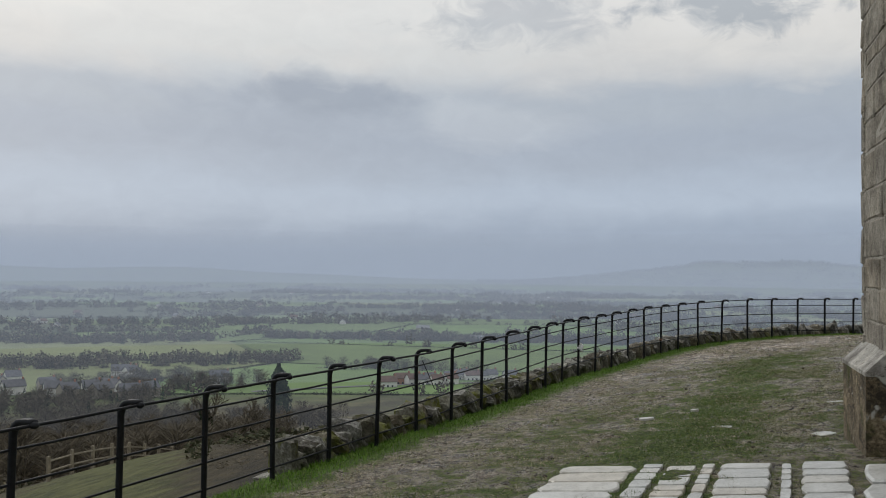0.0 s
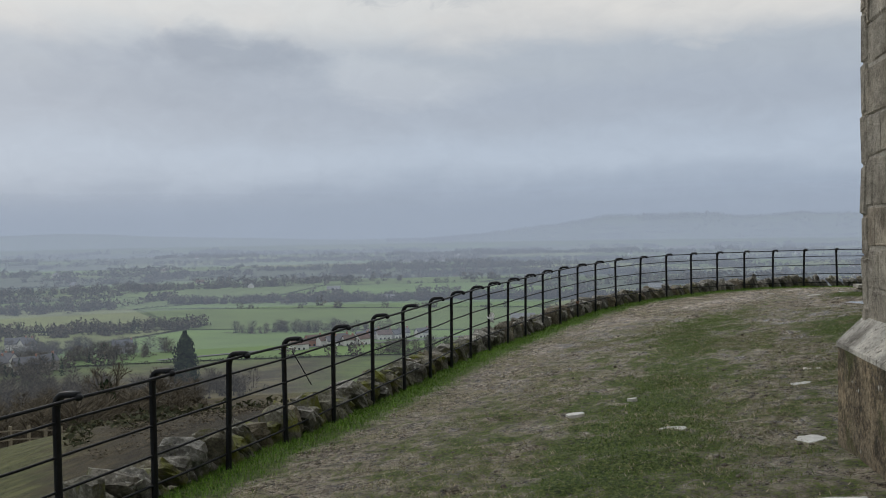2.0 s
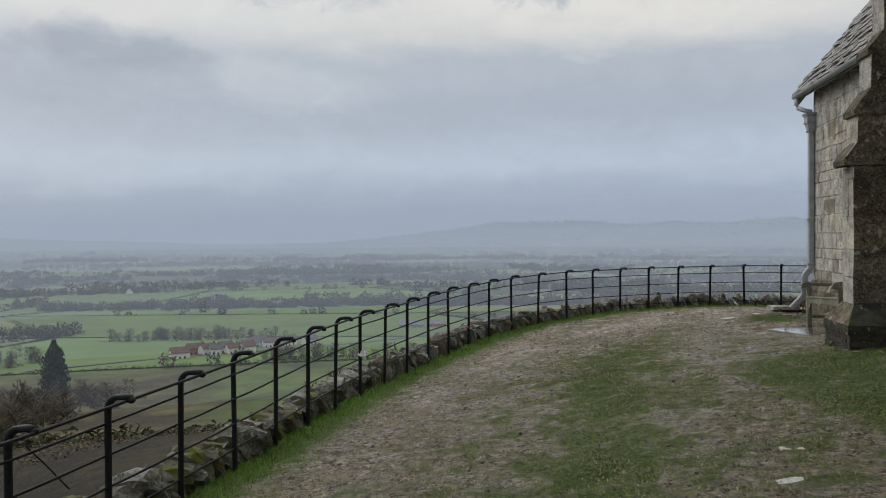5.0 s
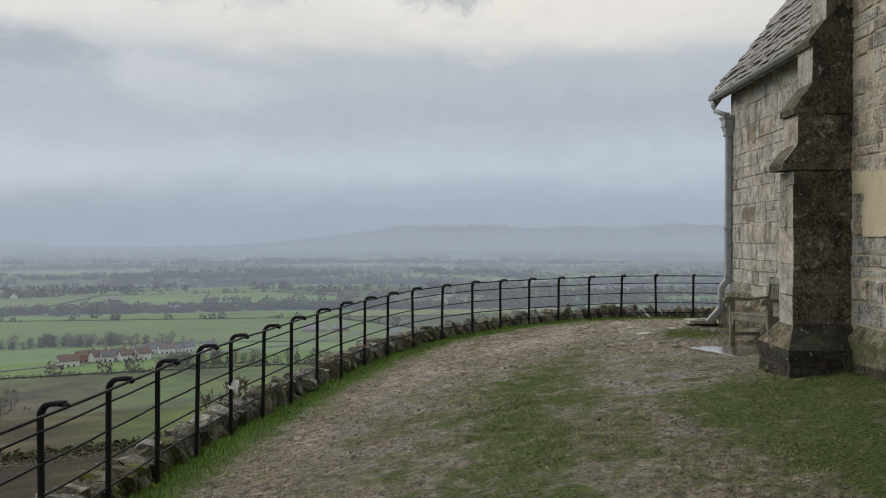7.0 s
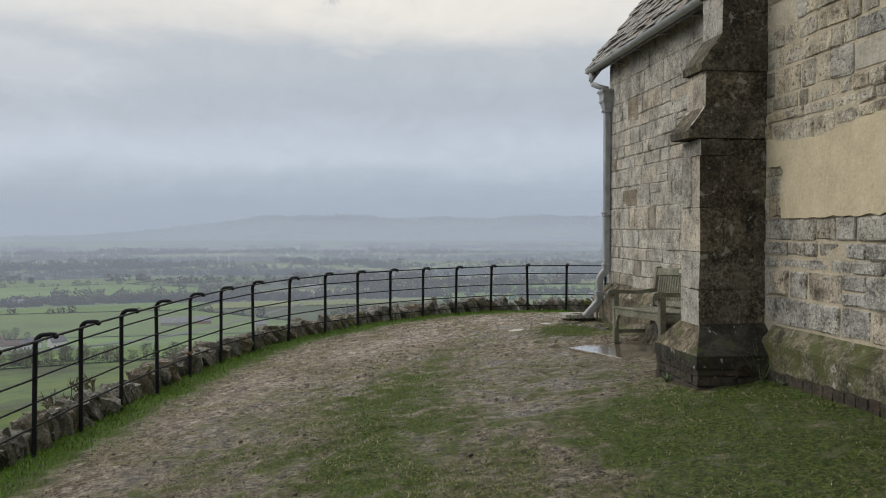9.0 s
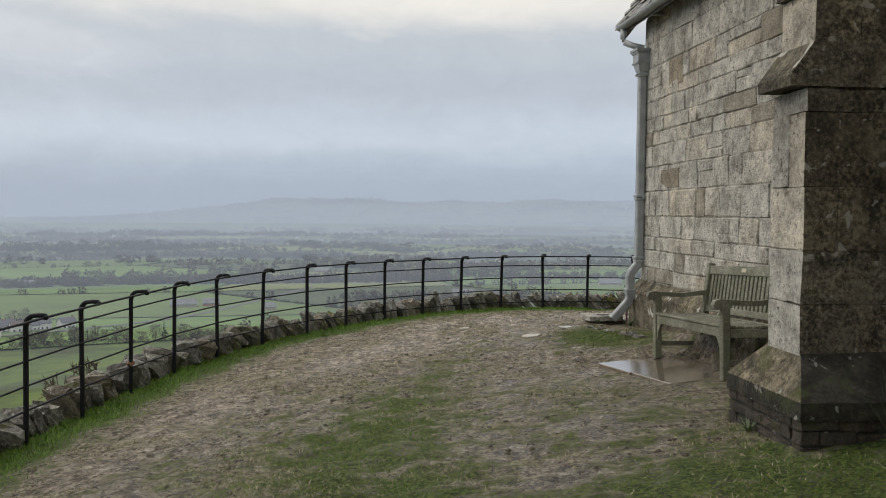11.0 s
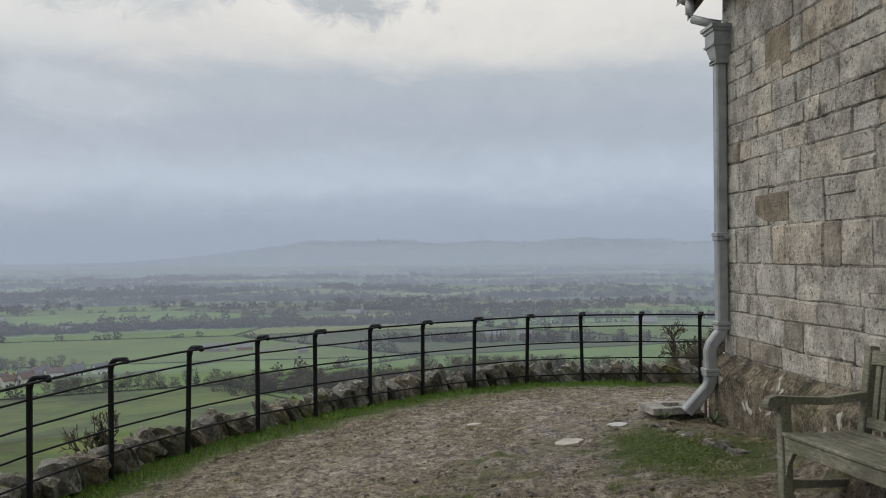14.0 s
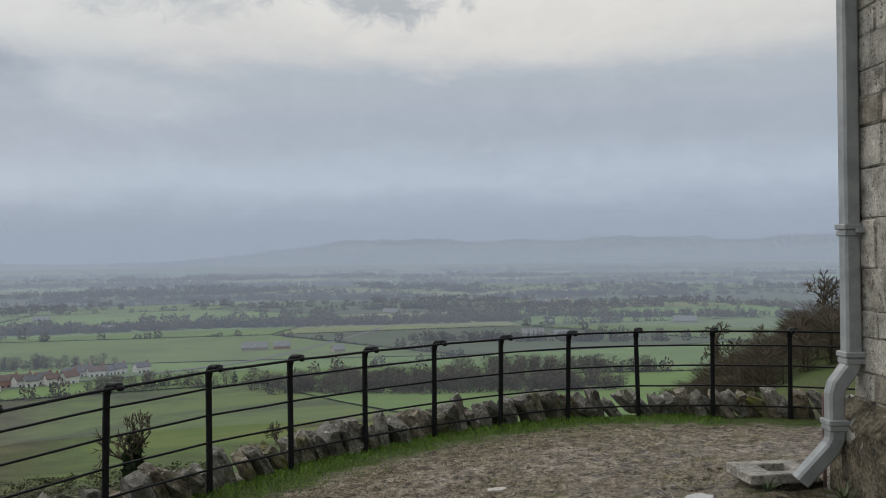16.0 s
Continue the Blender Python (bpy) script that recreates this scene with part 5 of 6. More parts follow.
def scatter(name, protos, places, mat, label, category):
    """One mesh of many copies: places rows x, y, z, scale, height factor, turn, prototype."""
    Vs, Fs, o = [], [], 0
    for k, (V, F) in enumerate(protos):
        rows = places[places[:, 6].astype(int) == k]
        if not len(rows):
            continue
        c, s = np.cos(rows[:, 5])[:, None], np.sin(rows[:, 5])[:, None]
        x = (V[None, :, 0] * c - V[None, :, 1] * s) * rows[:, 3, None] + rows[:, 0, None]
        y = (V[None, :, 0] * s + V[None, :, 1] * c) * rows[:, 3, None] + rows[:, 1, None]
        z = V[None, :, 2] * (rows[:, 3] * rows[:, 4])[:, None] + rows[:, 2, None]
        Vs.append(np.stack([x, y, z], -1).reshape(-1, 3))
        Fs.append((F[None] + (np.arange(len(rows)) * len(V))[:, None, None]).reshape(-1, 3) + o)
        o += len(rows) * len(V)
    V, F = np.vstack(Vs), np.vstack(Fs)
    me = bpy.data.meshes.new(name)
    me.vertices.add(len(V))
    me.vertices.foreach_set("co", V.ravel())
    me.loops.add(F.size)
    me.loops.foreach_set("vertex_index", F.ravel().astype(np.int32))
    me.polygons.add(len(F))
    me.polygons.foreach_set("loop_start", np.arange(len(F), dtype=np.int32) * 3)
    me.update(calc_edges=True)
    me.materials.append(mat)
    return tagged(new(name, me), label, category, kind="stuff")


def clump_proto(seed, n=26, tall=1.0, wide=1.0, leaf=1.0):
    """A bushy clump of unit height made of overlapping leaf-mass triangles."""
    r = np.random.default_rng(seed)
    V, F = [], []
    for k in range(n):
        d = r.normal(size=3)
        d /= np.linalg.norm(d)
        c = np.array([d[0] * 0.38 * wide, d[1] * 0.38 * wide, 0.48 + d[2] * 0.42 * tall]) * r.uniform(0.75, 1.1)
        a, b = r.normal(size=3), r.normal(size=3)
        a, b = a / np.linalg.norm(a) * r.uniform(0.16, 0.32) * leaf, b / np.linalg.norm(b) * r.uniform(0.16, 0.32) * leaf
        V += [c - a * 0.6, c + a, c + b]
        F.append((3 * k, 3 * k + 1, 3 * k + 2))
    return np.array(V), np.array(F)


def bare_proto(seed, twigs=110, spread=0.36, base=0.25, thick=1.0):
    """A leafless tree of unit height: trunk, and slivers of twigs fanning up and out."""
    r = np.random.default_rng(seed)
    V, F = [], []

    def sliver(a, b, w):
        k = len(V)
        side = np.cross(b - a, r.normal(size=3))
        side = side / (np.linalg.norm(side) + 1e-9) * w
        V.extend([a - side, a + side, b])
        F.append((k, k + 1, k + 2))

    for k in range(3):
        sliver(np.array([0, 0, -0.03]), np.array([r.uniform(-0.03, 0.03), r.uniform(-0.03, 0.03), 0.75]), 0.024)
    for k in range(twigs):
        h = base + (1 - base) * r.uniform(0, 1) ** 0.8 * 0.85
        an = r.uniform(0, 2 * math.pi)
        prof = spread * math.sin(math.pi * min(1, (h - base * 0.6) / (1.05 - base * 0.6))) ** 0.6
        rad = prof * r.uniform(0.15, 1.0)
        st = np.array([math.cos(an) * rad * 0.55, math.sin(an) * rad * 0.55, h - 0.05])
        en = np.array([math.cos(an) * (rad + 0.08), math.sin(an) * (rad + 0.08), h + r.uniform(0.03, 0.13)])
        sliver(st, en, r.uniform(0.006, 0.017) * thick)
    return np.array(V), np.array(F)


def conifer_proto(seed, n=70):
    r = np.random.default_rng(seed)
    V, F = [], []
    for k in range(n):
        h = r.uniform(0.04, 0.97)
        an = r.uniform(0, 2 * math.pi)
        rad = 0.26 * (1 - h) ** 0.7 * r.uniform(0.5, 1.12) + 0.01
        c = np.array([math.cos(an) * rad * 0.4, math.sin(an) * rad * 0.4, h + 0.04])
        e = np.array([math.cos(an) * rad, math.sin(an) * rad, h - 0.05])
        t = np.array([-math.sin(an), math.cos(an), 0]) * 0.06 * (1.2 - h)
        V += [c, e - t, e + t]
        F.append((3 * k, 3 * k + 1, 3 * k + 2))
    return np.array(V), np.array(F)


rows = []
tree_rows = []
for a, b, r in hedge_lines:
    ln = np.hypot(*(b - a))
    step = 1.9 if r < 900 else (3.4 if r < 1700 else 6.5)
    n = int(ln / step)
    t = (np.arange(n) + vr.uniform(0, 1, n)) / n
    keep = vr.uniform(size=n) < 0.86
    p = a + (b - a) * t[:, None] + vr.normal(size=(n, 2)) * 0.7
    tall = vr.uniform(0.8, 1.25)
    for (x, y) in p[keep]:
        rows.append((x, y, 0, vr.uniform(1.3, 2.4) * tall * (1 + r / 4000), vr.uniform(0.75, 1.1), vr.uniform(0, 6.28), vr.integers(0, 5)))
    if vr.uniform() < (0.75 if r < 1900 else 0.25):
        for k in range(vr.poisson(ln / (26 if r < 1400 else 20))):
            x, y = a + (b - a) * vr.uniform() + vr.normal(size=2) * 1.5
            tree_rows.append((x, y, 0, vr.uniform(4.5, 10.5), 1, vr.uniform(0, 6.28), vr.integers(0, 5)))
rows = np.array(rows)
rows[:, 2] = far_z(rows[:, 0], rows[:, 1]) - 0.2
scatter("hedgerows", [clump_proto(k, 34, 1.0, 1.6, 0.8) for k in range(5)], rows, IVY, "dark winter hedgerows dividing the pasture", "hedge")

# woods: centre, half sizes, turn, number of trees, share of evergreens
WOODS = ((-330, 1330, 150, 38, 12, 200, 0.45), (-95, 1330, 120, 30, -4, 100, 0.3), (-300, 800, 230, 20, 18, 420, 0.08), (-60, 850, 170, 22, 8, 320, 0.1), (-440, 470, 120, 34, 40, 190, 0.15), (-330, 370, 60, 40, 30, 150, 0.12),
         (-330, 250, 90, 45, 55, 260, 0.06), (-232, 240, 30, 22, 45, 70, 0.04), (-250, 520, 60, 12, 15, 60, 0.1), (-120, 415, 40, 9, 15, 35, 0.08), (5, 390, 85, 30, -5, 330, 0.02), (75, 470, 60, 18, -10, 80, 0.05),
         (95, 660, 110, 14, -8, 90, 0.1), (260, 900, 160, 18, -10, 140, 0.1), (70, 1080, 170, 18, 5, 150, 0.12), (330, 1350, 220, 30, -6, 180, 0.2), (-700, 900, 220, 30, 30, 200, 0.15), (-560, 1500, 320, 40, 20, 240, 0.2), (-900, 1900, 420, 50, 25, 240, 0.2),
         (0, 1900, 500, 50, 5, 280, 0.2), (520, 2000, 360, 50, -12, 200, 0.2), (-420, 2400, 700, 60, 10, 280, 0.2), (-620, 620, 110, 40, 35, 170, 0.15), (-520, 330, 80, 50, 60, 170, 0.1))
near_rows, ever_rows, far_rows = [], [], []
for wx, wy, a, b, rot, n, ev in WOODS:
    t = vr.uniform(0, 2 * math.pi, n)
    q = np.sqrt(vr.uniform(0, 1, n))
    u, v = a * q * np.cos(t), b * q * np.sin(t)
    cr, sr = math.cos(math.radians(rot)), math.sin(math.radians(rot))
    big = 1 + math.hypot(wx, wy) / 5000
    for k in range(n):
        row = (wx + u[k] * cr - v[k] * sr, wy + u[k] * sr + v[k] * cr, 0, vr.uniform(4.5, 9.5) * big, 1, vr.uniform(0, 6.28), vr.integers(0, 5))
        (ever_rows if vr.uniform() < ev else (near_rows if math.hypot(wx, wy) < 620 else tree_rows)).append(row)
for _ in range(230):
    r0, az0 = 800 + 2300 * vr.uniform() ** 0.8, vr.uniform(-34, 58)
    wx, wy = -math.sin(math.radians(az0)) * r0, 14 + math.cos(math.radians(az0)) * r0
    along = ROT + (math.pi / 2 if vr.uniform() < 0.3 else 0.0) + vr.normal() * 0.12
    a, b = vr.uniform(30, 150), vr.uniform(5, 22)
    for k in range(int(a * b / 55) + 8):
        u, v = vr.uniform(-a, a), vr.normal() * b * 0.6
        far_rows.append((wx + u * math.cos(along) - v * math.sin(along), wy + u * math.sin(along) + v * math.cos(along), 0, vr.uniform(4.5, 10) * (1 + r0 / 5000), 1, vr.uniform(0, 6.28), vr.integers(0, 5)))
for _ in range(170):
    r0, az0 = vr.uniform(3850, 4640), vr.uniform(-40, 20)
    wx, wy = -math.sin(math.radians(az0)) * r0, 14 + math.cos(math.radians(az0)) * r0
    a, b = vr.uniform(60, 260), vr.uniform(10, 45)
    for k in range(int(a * b / 220) + 10):
        far_rows.append((wx + vr.uniform(-a, a), wy + vr.normal() * b, 0, vr.uniform(8, 16), 1, vr.uniform(0, 6.28), vr.integers(0, 5)))
k = 0
while k < 420:
    az, r = vr.uniform(31, 66), vr.uniform(120, 300)
    if r < 125 + max(0, 44 - az) * 11:
        continue
    near_rows.append((-math.sin(math.radians(az)) * r, 14 + math.cos(math.radians(az)) * r, 0, vr.uniform(5, 9.5), 1, vr.uniform(0, 6.28), vr.integers(0, 5)))
    k += 1
for lst in (tree_rows, near_rows, ever_rows, far_rows):
    arr = np.array(lst)
    arr[:, 2] = far_z(arr[:, 0], arr[:, 1]) - 0.3
    lst[:] = arr.tolist()
scatter("far_trees", [clump_proto(40 + k, 95, 1.05, 1.05, 0.58) for k in range(5)], np.array(tree_rows), BARE, "bare brown winter trees in far hedges and woods", "trees")
scatter("far_copses", [clump_proto(160 + k, 34, 1.05, 1.15, 0.9) for k in range(5)], np.array(far_rows), BARE, "small bare copses and shelter belts between far fields", "trees")
scatter("hillside_woods", [bare_proto(60 + k, 230, 0.44, 0.2, 0.7) for k in range(5)], np.array(near_rows), BARE, "leafless brown woodland below the hill", "trees")
scatter("far_conifers", [conifer_proto(80 + k) for k in range(5)], np.array(ever_rows), EVERGREEN, "dark conifers standing among bare woods", "trees")
rows = []
for lst in (near_rows, tree_rows):
    for x, y, z, h, *_ in lst:
        if math.hypot(x, y) < 900:
            for k in range(2):
                rows.append((x + vr.normal() * 3, y + vr.normal() * 3, z, vr.uniform(1.8, 4.2), vr.uniform(0.7, 1.0), vr.uniform(0, 6.28), vr.integers(0, 5)))
scatter("undergrowth", [clump_proto(100 + k, 20, 1.0, 1.4) for k in range(5)], np.array(rows), BARE, "tangled brown undergrowth at the wood edges", "undergrowth")


def limb_tree(name, x, y, height, seed, label, mat=BARE, levels=5, lean=0.0, ivy=False):
    """A leafless tree with a tapered trunk, forking limbs and fine twigs."""
    r = random.Random(seed)
    t = thing(name, label, "tree", (x, y, gz(x, y) - 0.2))
    chunks, fine = [], []

    def grow(p, d, ln, rad, lv):
        bend = Vector((r.uniform(-1, 1), r.uniform(-1, 1), r.uniform(-0.3, 0.6))) * 0.25
        mid = p + d * ln * 0.5 + bend * ln * 0.15
        end = p + (d + bend * 0.4).normalized() * ln
        sides = 7 if lv >= levels - 1 else (4 if lv > 1 else 3)
        (chunks if lv > 1 else fine).append(tube_arrays([p, mid, end], [rad, rad * 0.8, rad * 0.55], sides))
        if lv == 0:
            return
        for k in range(3 if lv < levels else 4):
            a = r.uniform(0, 2 * math.pi)
            tilt = r.uniform(0.35, 0.95)
            side = d.cross(Vector((math.cos(a), math.sin(a), 0.31))).normalized()
            nd_ = (d * math.cos(tilt) + side * math.sin(tilt) + Vector((0, 0, 0.14))).normalized()
            start = p + (end - p) * r.uniform(0.55, 1.0)
            grow(start, nd_, ln * r.uniform(0.58, 0.78), max(0.05, rad * r.uniform(0.5, 0.68)), lv - 1)

    grow(Vector((0, 0, 0)), Vector((lean, r.uniform(-0.05, 0.05), 1)).normalized(), height * 0.33, height * 0.028, levels)
    V, F = merge(chunks)
    part_mesh("trunk", mesh_of("trunk", V, F, mat), t)
    V, F = merge(fine)
    part_mesh("crown", mesh_of("crown", V, F, mat), t, label="fan of fine bare twigs")
    if ivy:
        V, F = clump_proto(seed, 260, 1.0, 0.42)
        V = V * np.array([height * 0.32, height * 0.32, height * 0.5])
        part_mesh("ivy", mesh_of("ivy", V, F, EVERGREEN), t, label="dark ivy round the trunk")
    return t


def polar(az, r):
    return -math.sin(math.radians(az)) * r, 14 + math.cos(math.radians(az)) * r


for az, r, h, seed, ivy, lab in ((41.2, 206, 20, 3, True, "bare spreading winter tree with ivied trunk below the hill"), (38.3, 222, 17, 5, False, "bare winter tree at the wood edge"), (37, 245, 12, 7, False, "slender bare winter tree"),
                                 (55, 120, 13, 9, False, "bare brown tree on the slope beside a paddock"), (18.5, 92, 11, 11, True, "small ivied bare tree below the wall"), (9.5, 150, 9, 13, False, "small bare tree on the slope"),
                                 (-26.5, 118, 11, 15, False, "leafless tree top above hillside scrub"), (-23.5, 135, 9, 17, False, "leafless tree in hillside scrub"), (-30, 105, 10, 19, False, "leafless tree in hillside scrub"), (-20.3, 116, 12, 23, False, "slender leafless tree rising out of hillside scrub")):
    x, y = polar(az, r)
    limb_tree("bare_tree", x, y, h, seed, lab, levels=5, ivy=ivy)

# the tall dark conifer below the hill
cxx, cyy = -196.0, 290.0
con = thing("conifer", "tall dark evergreen conifer with drooping boughs beside a field", "tree", (cxx, cyy, gz(cxx, cyy) - 0.3))
V, F = tube_arrays([(0, 0, 0), (0, 0, 9), (0.1, 0, 17)], [0.6, 0.4, 0.08], 8)
part_mesh("trunk", mesh_of("trunk", V, F, BARE), con)
r_ = np.random.default_rng(3)
V, F = [], []
for k in range(2600):
    h = r_.uniform(0.03, 1.0)
    an = r_.uniform(0, 2 * math.pi)
    edge = 6.2 * (0.25 + 0.75 * (1 - h) ** 0.75) * min(1, 4 * (1 - h) + 0.12) * (1 + 0.16 * math.sin(an * 3 + h * 15) + 0.1 * math.sin(an * 7 - h * 31))
    rad = edge * r_.uniform(0.55, 1.05)
    c = np.array([math.cos(an) * rad, math.sin(an) * rad, 20.5 * h])
    w, dn = r_.uniform(0.35, 0.9), r_.uniform(0.4, 1.3)
    tng = np.array([-math.sin(an), math.cos(an), r_.uniform(-0.3, 0.3)]) * w
    o_ = np.array([math.cos(an), math.sin(an), 0]) * r_.uniform(0.1, 0.6)
    V += [c - tng, c + tng, c + o_ - np.array([0, 0, dn])]
    F.append((3 * k, 3 * k + 1, 3 * k + 2))
part_mesh("crown", mesh_of("crown", V, F, EVERGREEN), con)

# scrub on the near slope and at the foot of the wall
rows = []
for k in range(560):
    az, r = vr.uniform(-38, -16.5), vr.uniform(88, 150)
    x, y = polar(az, r)
    rows.append((x, y, gz(x, y) - 0.3, vr.uniform(3.4, 6.6), vr.uniform(0.75, 1.1), vr.uniform(0, 6.28), vr.integers(0, 5)))
for k in range(160):
    az, r = vr.uniform(36, 62), vr.uniform(100, 180)
    x, y = polar(az, r)
    rows.append((x, y, gz(x, y) - 0.3, vr.uniform(0.8, 2.4), vr.uniform(0.6, 1.0), vr.uniform(0, 6.28), vr.integers(0, 5)))
scatter("hillside_scrub", [bare_proto(120 + k, 400, 0.42, 0.02, 0.36) for k in range(5)], np.array(rows), BARE, "brown leafless scrub on the steep hillside", "scrub")


rows = []
while len(rows) < 2600:
    az, r = vr.uniform(14, 62), vr.uniform(22, 150)
    x, y = polar(az, r)
    if math.degrees(math.atan2(-x, y)) > 39 and r < 56:
        continue
    rows.append((x, y, 0, vr.uniform(0.25, 0.7) * (1 + r / 150), vr.uniform(0.5, 0.9), vr.uniform(0, 6.28), vr.integers(0, 5)))
rows = np.array(rows)
rows[:, 2] = far_z(rows[:, 0], rows[:, 1]) - 0.08
scatter("hill_tussocks", [clump_proto(140 + k, 22, 0.9, 1.6) for k in range(5)], rows, IVY, "rough grass tussocks on the brown hillside", "grass")


rows = []
while len(rows) < 1900:
    az, r = vr.uniform(14, 66), 16 + 110 * vr.uniform() ** 1.4
    x, y = polar(az, r)
    if math.degrees(math.atan2(-x, y)) > 39 and r < 56:
        continue
    rows.append((x, y, 0, vr.uniform(0.2, 0.5) * (1 + r / 120), vr.uniform(0.35, 0.7), vr.uniform(0, 6.28), vr.integers(0, 5)))
rows = np.array(rows)
rows[:, 2] = far_z(rows[:, 0], rows[:, 1]) - 0.06
scatter("dead_bracken", [clump_proto(180 + k, 30, 0.8, 1.8, 0.6) for k in range(5)], rows, BARE, "low dead brown bracken on the steep hillside", "bracken")


def house(x, y, rz, w, d, h, wall_mat, roof_mat, label, chimney=True, windows=True, name="house", category="house"):
    t = thing(name, label, category, (x, y, gz(x, y) - 0.3), rz)
    rise = d * 0.42
    wl = prism(t, "wall", [(-d / 2, 0), (d / 2, 0), (d / 2, h), (0, h + rise), (-d / 2, h)], "x", -w / 2, w / 2, wall_mat)
    rf = prism(t, "roof", [(-d / 2 - 0.4, h - 0.3), (0, h + rise + 0.1), (d / 2 + 0.4, h - 0.3), (d / 2 + 0.4, h), (0, h + rise + 0.4), (-d / 2 - 0.4, h)], "x", -w / 2 - 0.3, w / 2 + 0.3, roof_mat)
    if chimney:
        part("chimney", box_bm(w / 2 - 1.0, w / 2 - 0.2, -0.4, 0.4, h + rise * 0.6, h + rise + 1.3), HOUSEWALL[2], rf)
    if windows:
        for zc in (1.5, 4.0):
            if zc + 0.8 > h:
                continue
            for xc in np.arange(-w / 2 + 1.6, w / 2 - 1, 2.6):
                part("window", box_bm(xc - 0.5, xc + 0.5, -d / 2 - 0.06, -d / 2 + 0.1, zc - 0.6, zc + 0.6), GLASSDARK, wl)
    return t


hr = random.Random(6)
for k in range(15):
    u = k / 14
    x = -206 + 36 * u + hr.uniform(-14, 14)
    y = 425 + 62 * u + hr.uniform(-15, 15)
    white = hr.random() < 0.65
    house(x, y, 50 + hr.uniform(-18, 18), hr.uniform(6, 10), hr.uniform(4.5, 6), hr.uniform(3.6, 4.6), HOUSEWALL[0 if white else hr.choice((1, 2))], hr.choice(ROOFTILE[:2]),
          "white rendered village house with pitched roof" if white else "brick and render village house with pitched roof", name="house")
for k in range(16):
    x, y = -355 + hr.uniform(-70, 60), 345 + hr.uniform(-50, 60)
    house(x, y, hr.uniform(0, 90), hr.uniform(8, 12), 7, 5, hr.choice(HOUSEWALL[:2]), ROOFTILE[1], "pale village house among bare trees", windows=False)
for x, y, w, d, rz in ((-122, 612, 18, 8, 10), (-104, 620, 12, 7, 10), (-60, 590, 8, 6, 30), (90, 700, 18, 8, -6), (112, 690, 12, 7, -6), (255, 820, 22, 10, -10), (-300, 800, 14, 8, 20), (-40, 990, 18, 9, 0), (160, 1150, 22, 10, -5), (-420, 930, 16, 8, 15)):
    house(x, y, rz, w, d, 3.2, hr.choice((HOUSEWALL[1], HOUSEWALL[2])), ROOFTILE[2], "long low farm shed with pale sheet roof", chimney=False, windows=False, name="farm_shed", category="shed")
for k in range(70):
    az, r = hr.uniform(-30, 50), hr.uniform(1000, 2700)
    x, y = polar(az, r)
    house(x, y, hr.uniform(0, 180), hr.uniform(7, 16), hr.uniform(6, 9), hr.uniform(3.5, 5), HOUSEWALL[0 if hr.random() < 0.7 else 1], hr.choice(ROOFTILE), "small pale building far across the valley", chimney=False, windows=False, name="far_building", category="building")


def ribbon(name, pts, width, mat, label, lift=0.5):
    P = catmull([pts[0]] + pts + [pts[-1]], 10)
    V, F = [], []
    for k in range(len(P)):
        d = P[min(k + 1, len(P) - 1)] - P[max(k - 1, 0)]
        n = np.array([-d[1], d[0]]) / np.hypot(*d)
        for s_ in (-1, 1):
            q = P[k] + n * s_ * width / 2
            V.append((q[0], q[1], gz(*q) + lift))
        if k:
            F.append((2 * k - 2, 2 * k - 1, 2 * k + 1, 2 * k))
    return tagged(new(name, mesh_of(name, V, F, mat)), label, "road", kind="structure")


ribbon("road", [(-260, 360), (-215, 418), (-160, 470), (-110, 540), (-80, 640), (-40, 800)], 5, ROADGREY, "wet grey village road in the valley", 0.9)

# post-and-rail fence in the paddock below
TIMBER = material("old_fence_timber", plain((0.2, 0.17, 0.12), 0.9, 5, 0.3))
pad = thing("paddock_fence", "old brown timber post and rail fence on the hillside", "fence")
A, B = np.array((-33.0, 30.0)), np.array((-39.5, 47.5))
tops = []
for k in range(9):
    p = A + (B - A) * k / 8
    z = gz(*p)
    part("post", box_bm(p[0] - 0.07, p[0] + 0.07, p[1] - 0.07, p[1] + 0.07, z - 0.3, z + 1.25), TIMBER, pad)
    tops.append((p[0], p[1], z))
for h in (0.5, 1.0):
    V, F = tube_arrays([(a, b, c + h) for a, b, c in tops], [0.05] * len(tops), 4)
    part_mesh("rail", mesh_of("rail", V, F, TIMBER), pad)


